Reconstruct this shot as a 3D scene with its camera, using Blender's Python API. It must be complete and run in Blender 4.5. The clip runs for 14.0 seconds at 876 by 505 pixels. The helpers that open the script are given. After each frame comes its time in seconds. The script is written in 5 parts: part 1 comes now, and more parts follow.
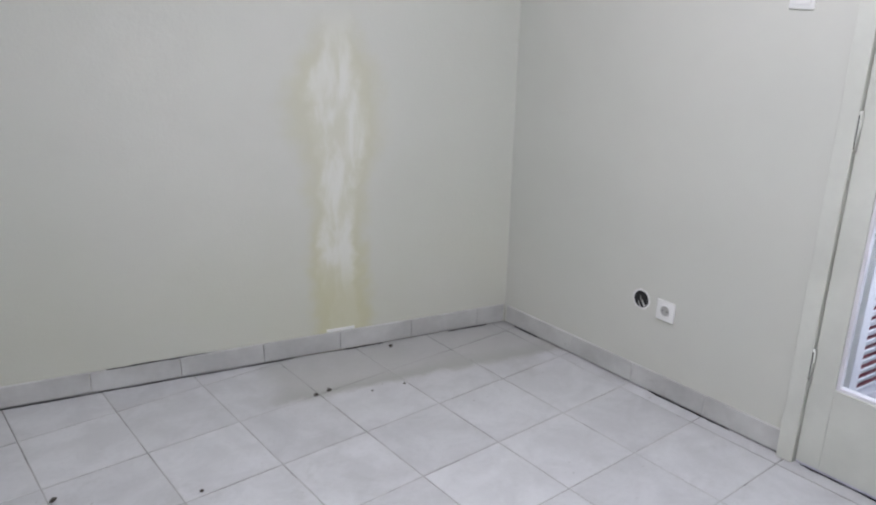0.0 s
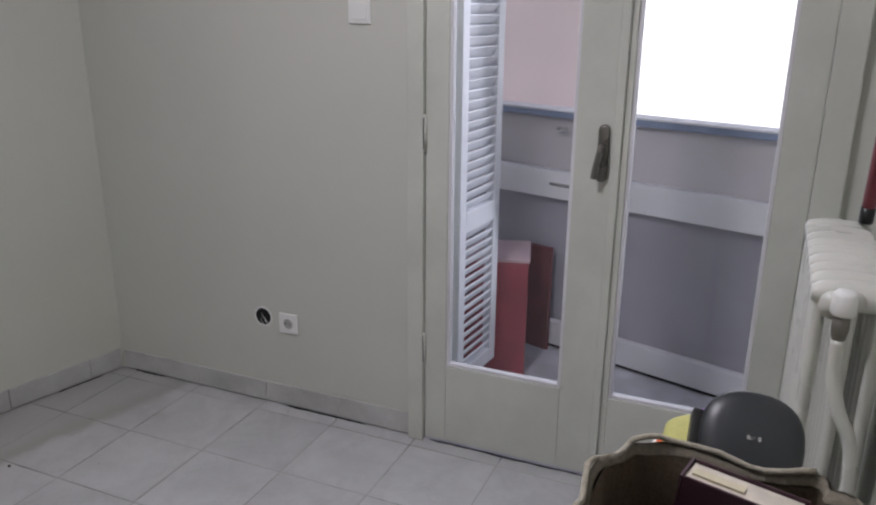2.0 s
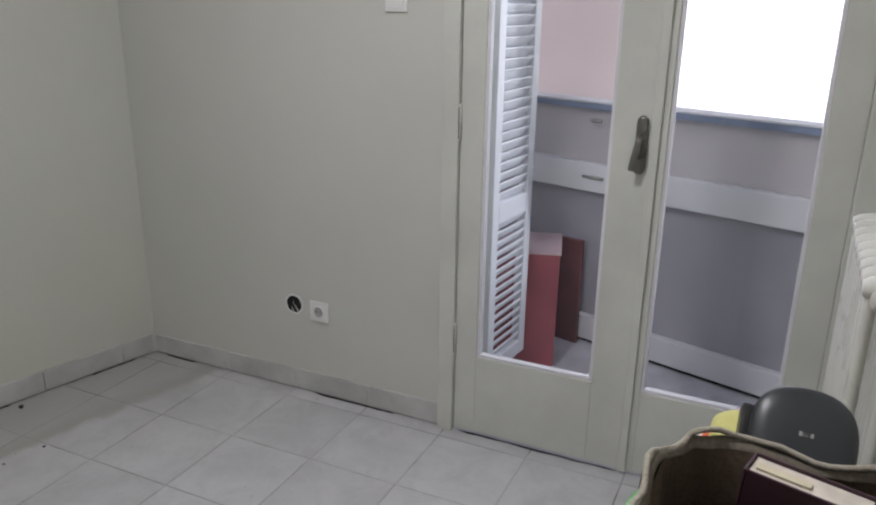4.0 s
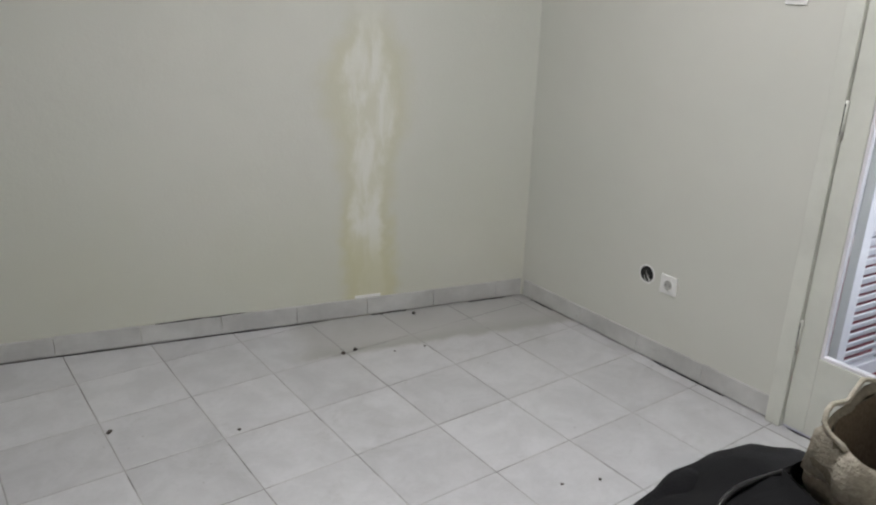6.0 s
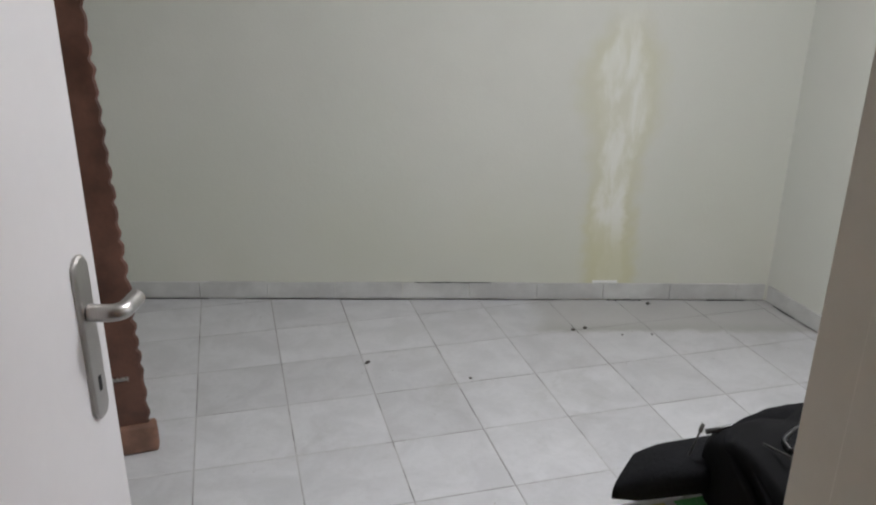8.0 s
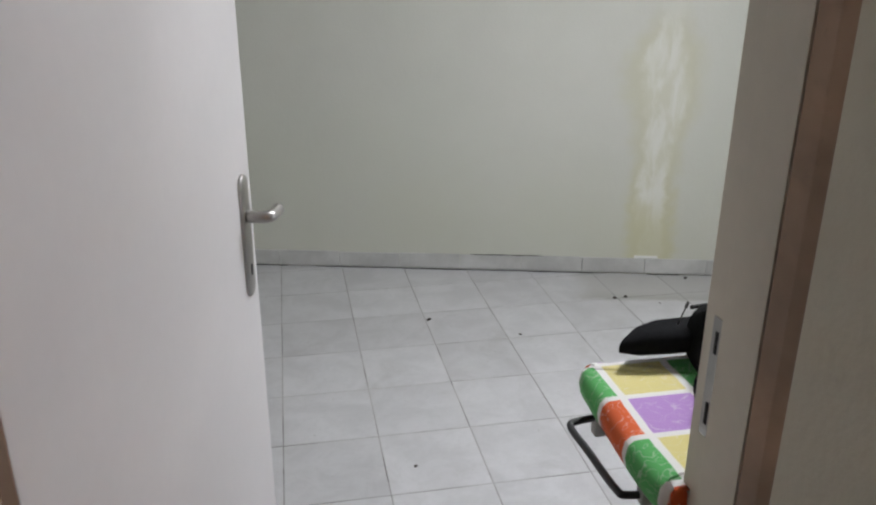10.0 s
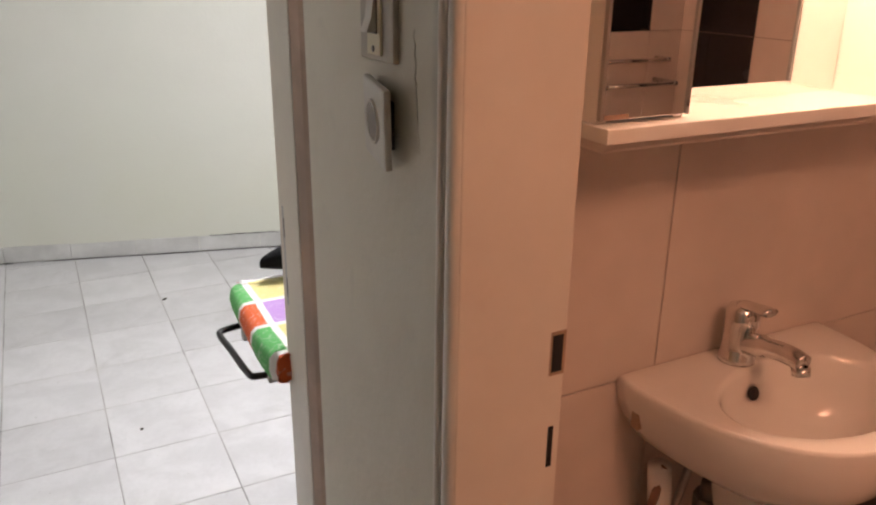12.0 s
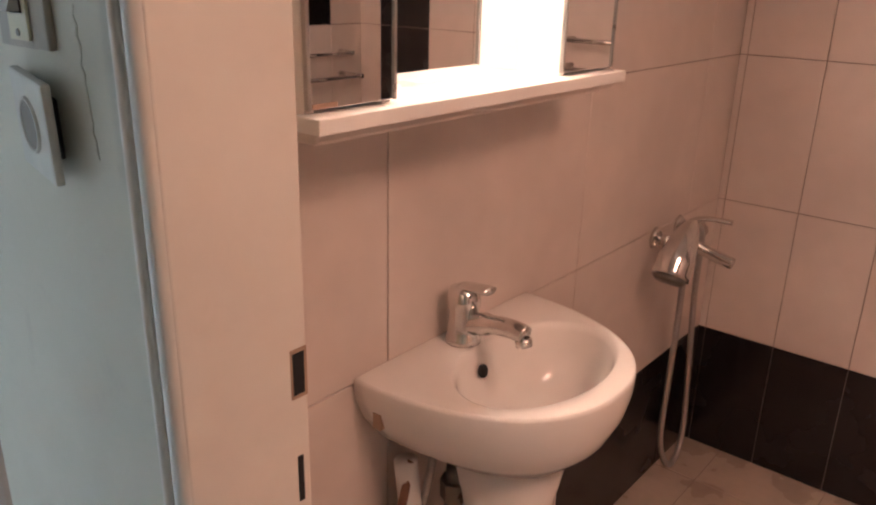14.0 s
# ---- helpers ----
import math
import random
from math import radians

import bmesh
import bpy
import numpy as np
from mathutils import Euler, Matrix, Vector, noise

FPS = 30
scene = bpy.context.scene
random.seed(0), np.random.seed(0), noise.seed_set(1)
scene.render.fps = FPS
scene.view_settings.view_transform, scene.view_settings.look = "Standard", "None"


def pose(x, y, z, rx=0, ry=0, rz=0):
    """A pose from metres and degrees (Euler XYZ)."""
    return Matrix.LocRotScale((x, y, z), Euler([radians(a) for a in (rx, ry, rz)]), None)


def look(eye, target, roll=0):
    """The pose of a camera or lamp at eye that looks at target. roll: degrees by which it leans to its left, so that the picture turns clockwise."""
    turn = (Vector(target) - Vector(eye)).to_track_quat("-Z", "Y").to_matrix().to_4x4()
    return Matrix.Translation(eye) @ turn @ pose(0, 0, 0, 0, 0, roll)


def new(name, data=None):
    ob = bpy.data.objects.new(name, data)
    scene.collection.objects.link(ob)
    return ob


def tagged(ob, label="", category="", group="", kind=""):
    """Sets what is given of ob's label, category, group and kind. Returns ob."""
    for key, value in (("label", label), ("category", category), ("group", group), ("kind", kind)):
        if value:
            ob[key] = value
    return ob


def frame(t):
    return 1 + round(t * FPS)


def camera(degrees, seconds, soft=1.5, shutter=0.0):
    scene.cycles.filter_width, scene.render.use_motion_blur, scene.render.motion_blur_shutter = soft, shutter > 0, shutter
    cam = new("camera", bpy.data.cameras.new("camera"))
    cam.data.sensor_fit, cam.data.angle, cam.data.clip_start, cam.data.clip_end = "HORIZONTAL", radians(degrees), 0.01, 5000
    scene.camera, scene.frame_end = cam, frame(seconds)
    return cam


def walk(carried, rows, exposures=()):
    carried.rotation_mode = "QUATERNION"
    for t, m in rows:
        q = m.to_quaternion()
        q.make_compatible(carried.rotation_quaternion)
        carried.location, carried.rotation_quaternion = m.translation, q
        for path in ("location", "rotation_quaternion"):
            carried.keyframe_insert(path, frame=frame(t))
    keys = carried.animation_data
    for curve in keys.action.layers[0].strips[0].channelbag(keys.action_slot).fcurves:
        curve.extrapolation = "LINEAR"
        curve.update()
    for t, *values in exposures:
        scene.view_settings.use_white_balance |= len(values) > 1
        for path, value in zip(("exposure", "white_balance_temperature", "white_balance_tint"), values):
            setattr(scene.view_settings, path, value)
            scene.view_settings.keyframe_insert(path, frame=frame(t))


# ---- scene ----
cam = camera(59.0, 14.0, soft=2.2)
PATH = [
    (0, (0.008, -2.01, 1.502), (1.195, -0.538, 0.849), 1.1),
    (0.5, (0.043, -1.982, 1.498), (1.541, -0.815, 0.868), 1.2),
    (1, (0.073, -2.005, 1.511), (1.716, -1.043, 0.898), 1.1),
    (1.5, (0.086, -2.027, 1.518), (1.799, -1.194, 0.908), 0.9),
    (2, (0.093, -2.034, 1.517), (1.846, -1.291, 0.905), 0.5),
    (2.2, (0.095, -2.032, 1.517), (1.858, -1.316, 0.902), 0.6),
    (4.3, (0.079, -1.998, 1.507), (1.779, -1.161, 0.865), 1.1),
    (4.5, (0.07, -2.015, 1.508), (1.701, -1.053, 0.866), 1.3),
    (5, (0.026, -2.085, 1.512), (1.415, -0.801, 0.863), 1.4),
    (5.5, (-0.033, -2.147, 1.513), (1.177, -0.698, 0.852), 1.4),
    (6, (-0.106, -2.25, 1.521), (1.005, -0.733, 0.84), 1.7),
    (6.5, (-0.122, -2.325, 1.528), (0.908, -0.759, 0.832), 1.5),
    (7, (-0.128, -2.411, 1.535), (0.713, -0.733, 0.844), 1.4),
    (7.5, (-0.134, -2.507, 1.55), (0.511, -0.749, 0.845), 0.8),
    (7.7, (-0.120, -2.535, 1.549), (0.449, -0.75, 0.846), 0.8),
    (9.8, (-0.249, -2.919, 1.553), (0.113, -1.076, 0.866), 0.4),
    (10, (-0.247, -2.988, 1.552), (0.114, -1.147, 0.859), 0.3),
    (10.5, (-0.23, -3.143, 1.537), (0.133, -1.302, 0.847), -0.0),
    (11, (-0.166, -3.284, 1.511), (0.236, -1.452, 0.816), -0.0),
    (11.5, (-0.093, -3.33, 1.498), (0.5, -1.552, 0.801), 0.3),
    (12, (-0.051, -3.342, 1.499), (0.811, -1.675, 0.807), 0.7),
    (12.5, (-0.036, -3.294, 1.498), (1.151, -1.834, 0.82), 1.3),
    (13, (-0.024, -3.257, 1.482), (1.384, -2.001, 0.818), 0.8),
    (13.5, (-0.02, -3.253, 1.471), (1.385, -1.996, 0.801), 0.7),
    (14, (-0.016, -3.26, 1.473), (1.434, -2.062, 0.794), 1.4),
]
EXPOSURES = [(0, 0.05, 6150, 19), (0.5, 0.0, 6200, 21), (1.0, -0.1, 6250, 21), (1.5, -0.55, 6350, 21), (2.2, -0.9, 6400, 21), (4.5, -0.66, 6600, 16), (5.0, -0.65, 6700, 15), (5.5, -0.40, 6650, 14), (6.5, -0.14, 6550, 15), (7.5, -0.12, 6500, 15), (9.8, -0.08, 6400, 14), (11.0, 0.15, 6450, 15), (11.5, 0.35, 6550, 16), (12.0, 0.65, 6750, 17), (12.5, 0.95, 6950, 22), (13.0, 1.2, 6700, 18), (13.5, 1.2, 6150, 14), (14.0, 1.2, 5150, 2)]
walk(cam, [(t, look(eye, target, roll)) for t, eye, target, roll in PATH], EXPOSURES)

# ---- world, sun, lamps ----
world = bpy.data.worlds.new("sky")
scene.world = world
world.use_nodes = True
_wn = world.node_tree.nodes
_sky = _wn.new("ShaderNodeTexSky")
_sky.sky_type, _sky.sun_disc = "NISHITA", False
_sky.sun_elevation, _sky.sun_rotation = radians(48), radians(290)
world.node_tree.links.new(_sky.outputs[0], _wn["Background"].inputs[0])
_wn["Background"].inputs[1].default_value = 0.15
sun = new("sun", bpy.data.lights.new("sun", "SUN"))
sun.data.energy, sun.data.angle, sun.data.color = 2.0, radians(0.6), (1.0, 0.95, 0.88)
sun.matrix_world = look((-4, 3, 12), (-4 + 8.0, 3 - 3.0, 12 - 9.5))

ROOM_LAMP, BATH_LAMP, NICHE_LAMP, DOOR_SKY = 38.0, 6.0, 6.0, 10.0


def area_lamp(name, place, target, size, watts, color, size_y=None):
    lamp = new(name, bpy.data.lights.new(name, "AREA"))
    lamp.data.energy, lamp.data.color, lamp.data.size = watts, color, size
    if size_y:
        lamp.data.shape, lamp.data.size_y = "RECTANGLE", size_y
    else:
        lamp.data.shape = "DISK"
    lamp.matrix_world = look(place, target)
    return lamp


area_lamp("room_lamp_light", (0.95, -1.10, 2.50), (0.95, -1.10, 0), 0.36, ROOM_LAMP, (0.96, 0.98, 1.0))
area_lamp("daylight_in_doorway", (2.66, -1.62, 1.30), (0.0, -1.0, 0.7), 1.05, DOOR_SKY, (0.86, 0.92, 1.0), 1.9)
bulb = new("mirror_lamp_light", bpy.data.lights.new("mirror_lamp_light", "POINT"))
bulb.data.energy, bulb.data.color, bulb.data.shadow_soft_size = NICHE_LAMP, (1.0, 0.60, 0.41), 0.035
bulb.location = (0.88, -2.578, 1.745)
area_lamp("bath_lamp_light", (0.62, -3.72, 2.09), (0.62, -3.72, 0), 0.50, BATH_LAMP, (1.0, 0.455, 0.277))

# ---- materials ----


def node_mat(name):
    m = bpy.data.materials.new(name)
    m.use_nodes = True
    nt = m.node_tree
    return m, nt, nt.nodes["Principled BSDF"]


def nmath(nt, op, a, b=None, clamp=False):
    n = nt.nodes.new("ShaderNodeMath")
    n.operation, n.use_clamp = op, clamp
    for i, v in enumerate((a, b)):
        if v is None:
            continue
        if isinstance(v, (int, float)):
            n.inputs[i].default_value = v
        else:
            nt.links.new(v, n.inputs[i])
    return n.outputs[0]


def nnoise(nt, vec, scale, detail=4.0, rough=0.55, distortion=0.0):
    n = nt.nodes.new("ShaderNodeTexNoise")
    n.inputs["Scale"].default_value, n.inputs["Detail"].default_value = scale, detail
    n.inputs["Roughness"].default_value, n.inputs["Distortion"].default_value = rough, distortion
    if vec is not None:
        nt.links.new(vec, n.inputs["Vector"])
    return n.outputs["Fac"]


def nrange(nt, v, a, b, c=0.0, d=1.0, smooth=True):
    n = nt.nodes.new("ShaderNodeMapRange")
    n.interpolation_type = "SMOOTHSTEP" if smooth else "LINEAR"
    nt.links.new(v, n.inputs["Value"])
    for key, x in (("From Min", a), ("From Max", b), ("To Min", c), ("To Max", d)):
        n.inputs[key].default_value = x
    return n.outputs["Result"]


def nmix(nt, fac, a, b, mode="MIX"):
    n = nt.nodes.new("ShaderNodeMix")
    n.data_type, n.blend_type = "RGBA", mode
    for key, v in ((0, fac), (6, a), (7, b)):
        if isinstance(v, (int, float)):
            n.inputs[key].default_value = v
        elif isinstance(v, tuple):
            n.inputs[key].default_value = (*v[:3], 1)
        else:
            nt.links.new(v, n.inputs[key])
    return n.outputs[2]


def npos(nt):
    return nt.nodes.new("ShaderNodeNewGeometry").outputs["Position"]


def nobj(nt):
    return nt.nodes.new("ShaderNodeTexCoord").outputs["Object"]


def nxyz(nt, vec):
    n = nt.nodes.new("ShaderNodeSeparateXYZ")
    nt.links.new(vec, n.inputs[0])
    return n.outputs


def nbump(nt, bsdf, height, strength, distance=0.01):
    n = nt.nodes.new("ShaderNodeBump")
    n.inputs["Strength"].default_value, n.inputs["Distance"].default_value = strength, distance
    nt.links.new(height, n.inputs["Height"])
    nt.links.new(n.outputs[0], bsdf.inputs["Normal"])


def surface(name, color, rough=0.55, metal=0.0, var=0.10, big=2.5, fine=45.0, bump=0.12, stain=None, stain_at=0.62, spec=0.5, rvar=0.12, fine_var=None):
    """A painted, moulded or cast surface: cloudy at a large scale, grained at a small one, with stains where asked."""
    m, nt, b = node_mat(name)
    p = npos(nt)
    n1, n2 = nnoise(nt, p, big, 3), nnoise(nt, p, fine, 3)
    dark = tuple(c * (1 - var * 1.6) for c in color)
    light = tuple(min(1, c * (1 + var)) for c in color)
    col = nmix(nt, nrange(nt, n1, 0.3, 0.7), dark, light)
    fv = var * 0.6 if fine_var is None else fine_var
    col = nmix(nt, 1.0, col, nmix(nt, n2, (1 - fv,) * 3, (1 + fv,) * 3), "MULTIPLY")
    if stain:
        s = nnoise(nt, p, big * 3.1, 6, 0.7, 0.6)
        col = nmix(nt, nrange(nt, s, stain_at, stain_at + 0.14, 0, 0.7), col, stain)
    nt.links.new(col, b.inputs["Base Color"])
    nt.links.new(nrange(nt, n1, 0.2, 0.8, max(0.02, rough - rvar), min(1, rough + rvar)), b.inputs["Roughness"])
    b.inputs["Metallic"].default_value = metal
    b.inputs["Specular IOR Level"].default_value = spec
    if bump:
        nbump(nt, b, n2, bump, 0.004)
    return m


D_A = Vector((-0.9698, 0.2438, 0.0))    # the way along the slanting wall, away from the corner
CORNER = Vector((2.38, 0.4175, 0.0))


def wall_paint(name, color, tint):
    m, nt, b = node_mat(name)
    p = npos(nt)
    big, mid, fine = nnoise(nt, p, 0.9, 2), nnoise(nt, p, 4.0, 5, 0.6), nnoise(nt, p, 90, 3)
    col = nmix(nt, nrange(nt, big, 0.35, 0.65), color, tint)
    col = nmix(nt, nrange(nt, mid, 0.35, 0.75, 0, 0.35), col, tuple(c * 0.92 for c in color))
    nt.links.new(col, b.inputs["Base Color"])
    b.inputs["Roughness"].default_value = 0.72
    b.inputs["Specular IOR Level"].default_value = 0.3
    h = nmath(nt, "ADD", nmath(nt, "MULTIPLY", mid, 1.6), nmath(nt, "MULTIPLY", fine, 0.25))
    nbump(nt, b, h, 0.18, 0.006)
    return m, nt, b, col, h


M_WALL = wall_paint("wall_paint", (0.635, 0.635, 0.580), (0.60, 0.61, 0.555))[0]


def stained_wall():
    """Wall paint with a tall patch of bare filler inside a yellowed damp edge."""
    m, nt, b, col, h = wall_paint("stained_wall_paint", (0.635, 0.635, 0.580), (0.60, 0.61, 0.55))
    p = nobj(nt)
    x, y, z = nxyz(nt, p)
    tall = nt.nodes.new("ShaderNodeVectorMath")     # coordinates drawn out upwards, for runs and streaks
    tall.operation = "MULTIPLY"
    nt.links.new(p, tall.inputs[0])
    tall.inputs[1].default_value = (1.0, 1.0, 0.34)
    q = tall.outputs[0]
    wob = nmath(nt, "MULTIPLY", nmath(nt, "SUBTRACT", nnoise(nt, p, 3.0, 3, 0.5), 0.5), 0.12)
    wob2 = nmath(nt, "MULTIPLY", nmath(nt, "SUBTRACT", nnoise(nt, p, 12, 4, 0.6), 0.5), 0.10)
    off = nmath(nt, "ABSOLUTE", nmath(nt, "ADD", nmath(nt, "ADD", nmath(nt, "SUBTRACT", x, 0.805), wob), wob2))
    # the patch is widest at breast height, narrow below and thinning out upwards
    top = nrange(nt, z, 1.10, 1.34, 1.0, 0.50)
    low = nrange(nt, z, 0.74, 0.98, 0.62, 1.0)
    rel = nmath(nt, "DIVIDE", off, nmath(nt, "MULTIPLY", top, low))
    foot = nrange(nt, z, 0.22, 0.46, 0.25, 1.0)
    head = nrange(nt, z, 1.20, 1.46, 1, 0)
    halo = nmath(nt, "MULTIPLY", nrange(nt, rel, 0.10, 0.27, 1, 0), nrange(nt, z, 0.25, 0.75, 0.78, 0.46))
    halo = nmath(nt, "MULTIPLY", halo, head)
    blot = nrange(nt, nnoise(nt, q, 11, 4, 0.6, 0.3), 0.38, 0.62)
    inner = nmath(nt, "MULTIPLY", nrange(nt, rel, 0.070, 0.150, 1, 0), nmath(nt, "MULTIPLY", foot, head))
    inner = nmath(nt, "MULTIPLY", inner, nmath(nt, "ADD", 0.30, nmath(nt, "MULTIPLY", blot, 0.62)))
    broad = nmath(nt, "MULTIPLY", nrange(nt, z, 0.05, 1.1, 0.34, 0.0), nrange(nt, nnoise(nt, p, 1.6, 3), 0.35, 0.7, 0.4, 1.0))
    c = nmix(nt, broad, col, (0.56, 0.56, 0.42))
    c = nmix(nt, halo, c, (0.57, 0.55, 0.34))
    c = nmix(nt, inner, c, (0.75, 0.75, 0.69))
    nt.links.new(c, b.inputs["Base Color"])
    hh = nmath(nt, "ADD", h, nmath(nt, "MULTIPLY", inner, nnoise(nt, p, 26, 5, 0.7)))
    nbump(nt, b, hh, 0.30, 0.008)
    return m


def floor_tile_mat():
    """Pale grey cloudy ceramic, each tile its own shade; a dusty strip lies along the slanting wall."""
    m, nt, b = node_mat("floor_tile")
    p = npos(nt)
    rnd = nt.nodes.new("ShaderNodeObjectInfo").outputs["Random"]
    shift = nt.nodes.new("ShaderNodeVectorMath")
    shift.operation = "MULTIPLY_ADD"
    nt.links.new(p, shift.inputs[0])
    shift.inputs[1].default_value = (1, 1, 1)
    comb = nt.nodes.new("ShaderNodeCombineXYZ")
    nt.links.new(nmath(nt, "MULTIPLY", rnd, 31.0), comb.inputs[0])
    nt.links.new(nmath(nt, "MULTIPLY", rnd, 17.0), comb.inputs[1])
    nt.links.new(comb.outputs[0], shift.inputs[2])
    q = shift.outputs[0]
    cloud, fine = nnoise(nt, q, 6.0, 6, 0.65, 0.5), nnoise(nt, q, 55, 4)
    col = nmix(nt, nrange(nt, cloud, 0.32, 0.68), (0.50, 0.50, 0.51), (0.585, 0.585, 0.595))
    col = nmix(nt, nrange(nt, fine, 0.45, 0.8, 0, 0.25), col, (0.44, 0.44, 0.44))
    tone = nrange(nt, rnd, 0, 1, 0.93, 1.04, False)
    val = nt.nodes.new("ShaderNodeCombineXYZ")
    for i in range(3):
        nt.links.new(tone, val.inputs[i])
    col = nmix(nt, 1.0, col, val.outputs[0], "MULTIPLY")
    # film of dust and scuffs along the slanting wall
    x, y, z = nxyz(nt, p)
    u = nmath(nt, "ADD", nmath(nt, "MULTIPLY", nmath(nt, "SUBTRACT", x, CORNER.x), D_A.x), nmath(nt, "MULTIPLY", nmath(nt, "SUBTRACT", y, CORNER.y), D_A.y))
    w = nmath(nt, "SUBTRACT", nmath(nt, "MULTIPLY", nmath(nt, "SUBTRACT", x, CORNER.x), -D_A.y), nmath(nt, "MULTIPLY", nmath(nt, "SUBTRACT", y, CORNER.y), -D_A.x))
    w = nmath(nt, "ABSOLUTE", w)
    nz = nmath(nt, "MULTIPLY", nmath(nt, "SUBTRACT", nnoise(nt, p, 7, 5, 0.6), 0.5), 0.12)
    strip = nmath(nt, "MULTIPLY", nrange(nt, nmath(nt, "ADD", w, nz), 0.33, 0.39, 1, 0), nrange(nt, nmath(nt, "ADD", u, nz), 1.10, 1.26, 1, 0))
    edge = nmath(nt, "MULTIPLY", strip, nrange(nt, nmath(nt, "ADD", w, nz), 0.22, 0.36, 0.62, 1.0))
    col = nmix(nt, nmath(nt, "MULTIPLY", edge, 0.85), col, (0.345, 0.34, 0.315))
    smear = nnoise(nt, p, 2.6, 6, 0.72, 0.8)
    col = nmix(nt, nrange(nt, smear, 0.53, 0.74, 0, 0.42), col, (0.36, 0.36, 0.35))
    speck = nrange(nt, nnoise(nt, p, 38, 2, 0.5), 0.73, 0.78, 0, 0.7)
    col = nmix(nt, speck, col, (0.28, 0.27, 0.25))
    nt.links.new(col, b.inputs["Base Color"])
    nt.links.new(nrange(nt, cloud, 0.3, 0.7, 0.34, 0.52), b.inputs["Roughness"])
    b.inputs["Specular IOR Level"].default_value = 0.4
    nbump(nt, b, nmath(nt, "ADD", cloud, nmath(nt, "MULTIPLY", fine, 0.3)), 0.06, 0.004)
    return m


M_STAIN = stained_wall()
M_TILE = floor_tile_mat()
M_GROUT = surface("grout", (0.42, 0.415, 0.405), 0.9, var=0.12, big=1.3, stain=(0.12, 0.115, 0.105), stain_at=0.47)
M_SKIRT = surface("skirting_tile", (0.53, 0.53, 0.515), 0.42, var=0.10, big=5, stain=(0.36, 0.35, 0.33), bump=0.05)
M_CEIL = surface("ceiling_paint", (0.80, 0.80, 0.78), 0.85, var=0.03)
M_JOIN = surface("cream_door_paint", (0.635, 0.645, 0.585), 0.38, var=0.05, big=3, bump=0.05, stain=(0.56, 0.56, 0.50), stain_at=0.66)
M_LEAF = surface("white_door_paint", (0.66, 0.645, 0.645), 0.42, var=0.04, big=2, bump=0.05)
M_JAMB = surface("ivory_jamb_paint", (0.63, 0.585, 0.49), 0.45, var=0.07, big=3, bump=0.08, stain=(0.54, 0.50, 0.42), stain_at=0.64)
M_BJAMB = surface("pale_bath_frame_paint", (0.76, 0.70, 0.62), 0.42, var=0.05, big=3, bump=0.07, stain=(0.66, 0.59, 0.50), stain_at=0.66)
# Casing tan: worn paint, with the shading of its face mixed in.
M_TAN = surface("worn_tan_shaded_casing", (0.40, 0.275, 0.19), 0.55, var=0.16, big=6, bump=0.1, stain=(0.27, 0.20, 0.15), stain_at=0.58)


def hall_paint():
    m, nt, b = node_mat("hall_wall_paint")
    p = npos(nt)
    x, y, z = nxyz(nt, p)
    n1, n2, n3 = nnoise(nt, p, 2.6, 4, 0.6), nnoise(nt, p, 60, 3), nnoise(nt, p, 14, 5, 0.7, 0.5)
    col = nmix(nt, nrange(nt, n1, 0.3, 0.7), (0.58, 0.545, 0.435), (0.65, 0.62, 0.51))
    col = nmix(nt, nrange(nt, n3, 0.55, 0.75, 0, 0.35), col, (0.50, 0.475, 0.41))
    # long dirty rub marks beside the casing
    for yc, wid, z0, z1, k in ((-2.733, 0.007, 1.375, 1.485, 0.75), (-2.722, 0.016, 1.30, 1.56, 0.30), (-2.742, 0.005, 1.10, 1.22, 0.35)):
        off = nmath(nt, "ABSOLUTE", nmath(nt, "ADD", nmath(nt, "SUBTRACT", y, yc), nmath(nt, "MULTIPLY", nmath(nt, "SUBTRACT", n3, 0.5), 0.018)))
        mask = nmath(nt, "MULTIPLY", nrange(nt, off, wid * 0.3, wid, 1, 0), nmath(nt, "MULTIPLY", nrange(nt, z, z0, z0 + 0.03), nrange(nt, z, z1 - 0.03, z1, 1, 0)))
        col = nmix(nt, nmath(nt, "MULTIPLY", mask, k), col, (0.27, 0.25, 0.21))
    nt.links.new(col, b.inputs["Base Color"])
    b.inputs["Roughness"].default_value = 0.62
    nbump(nt, b, nmath(nt, "ADD", n2, nmath(nt, "MULTIPLY", n1, 2.0)), 0.2, 0.005)
    return m


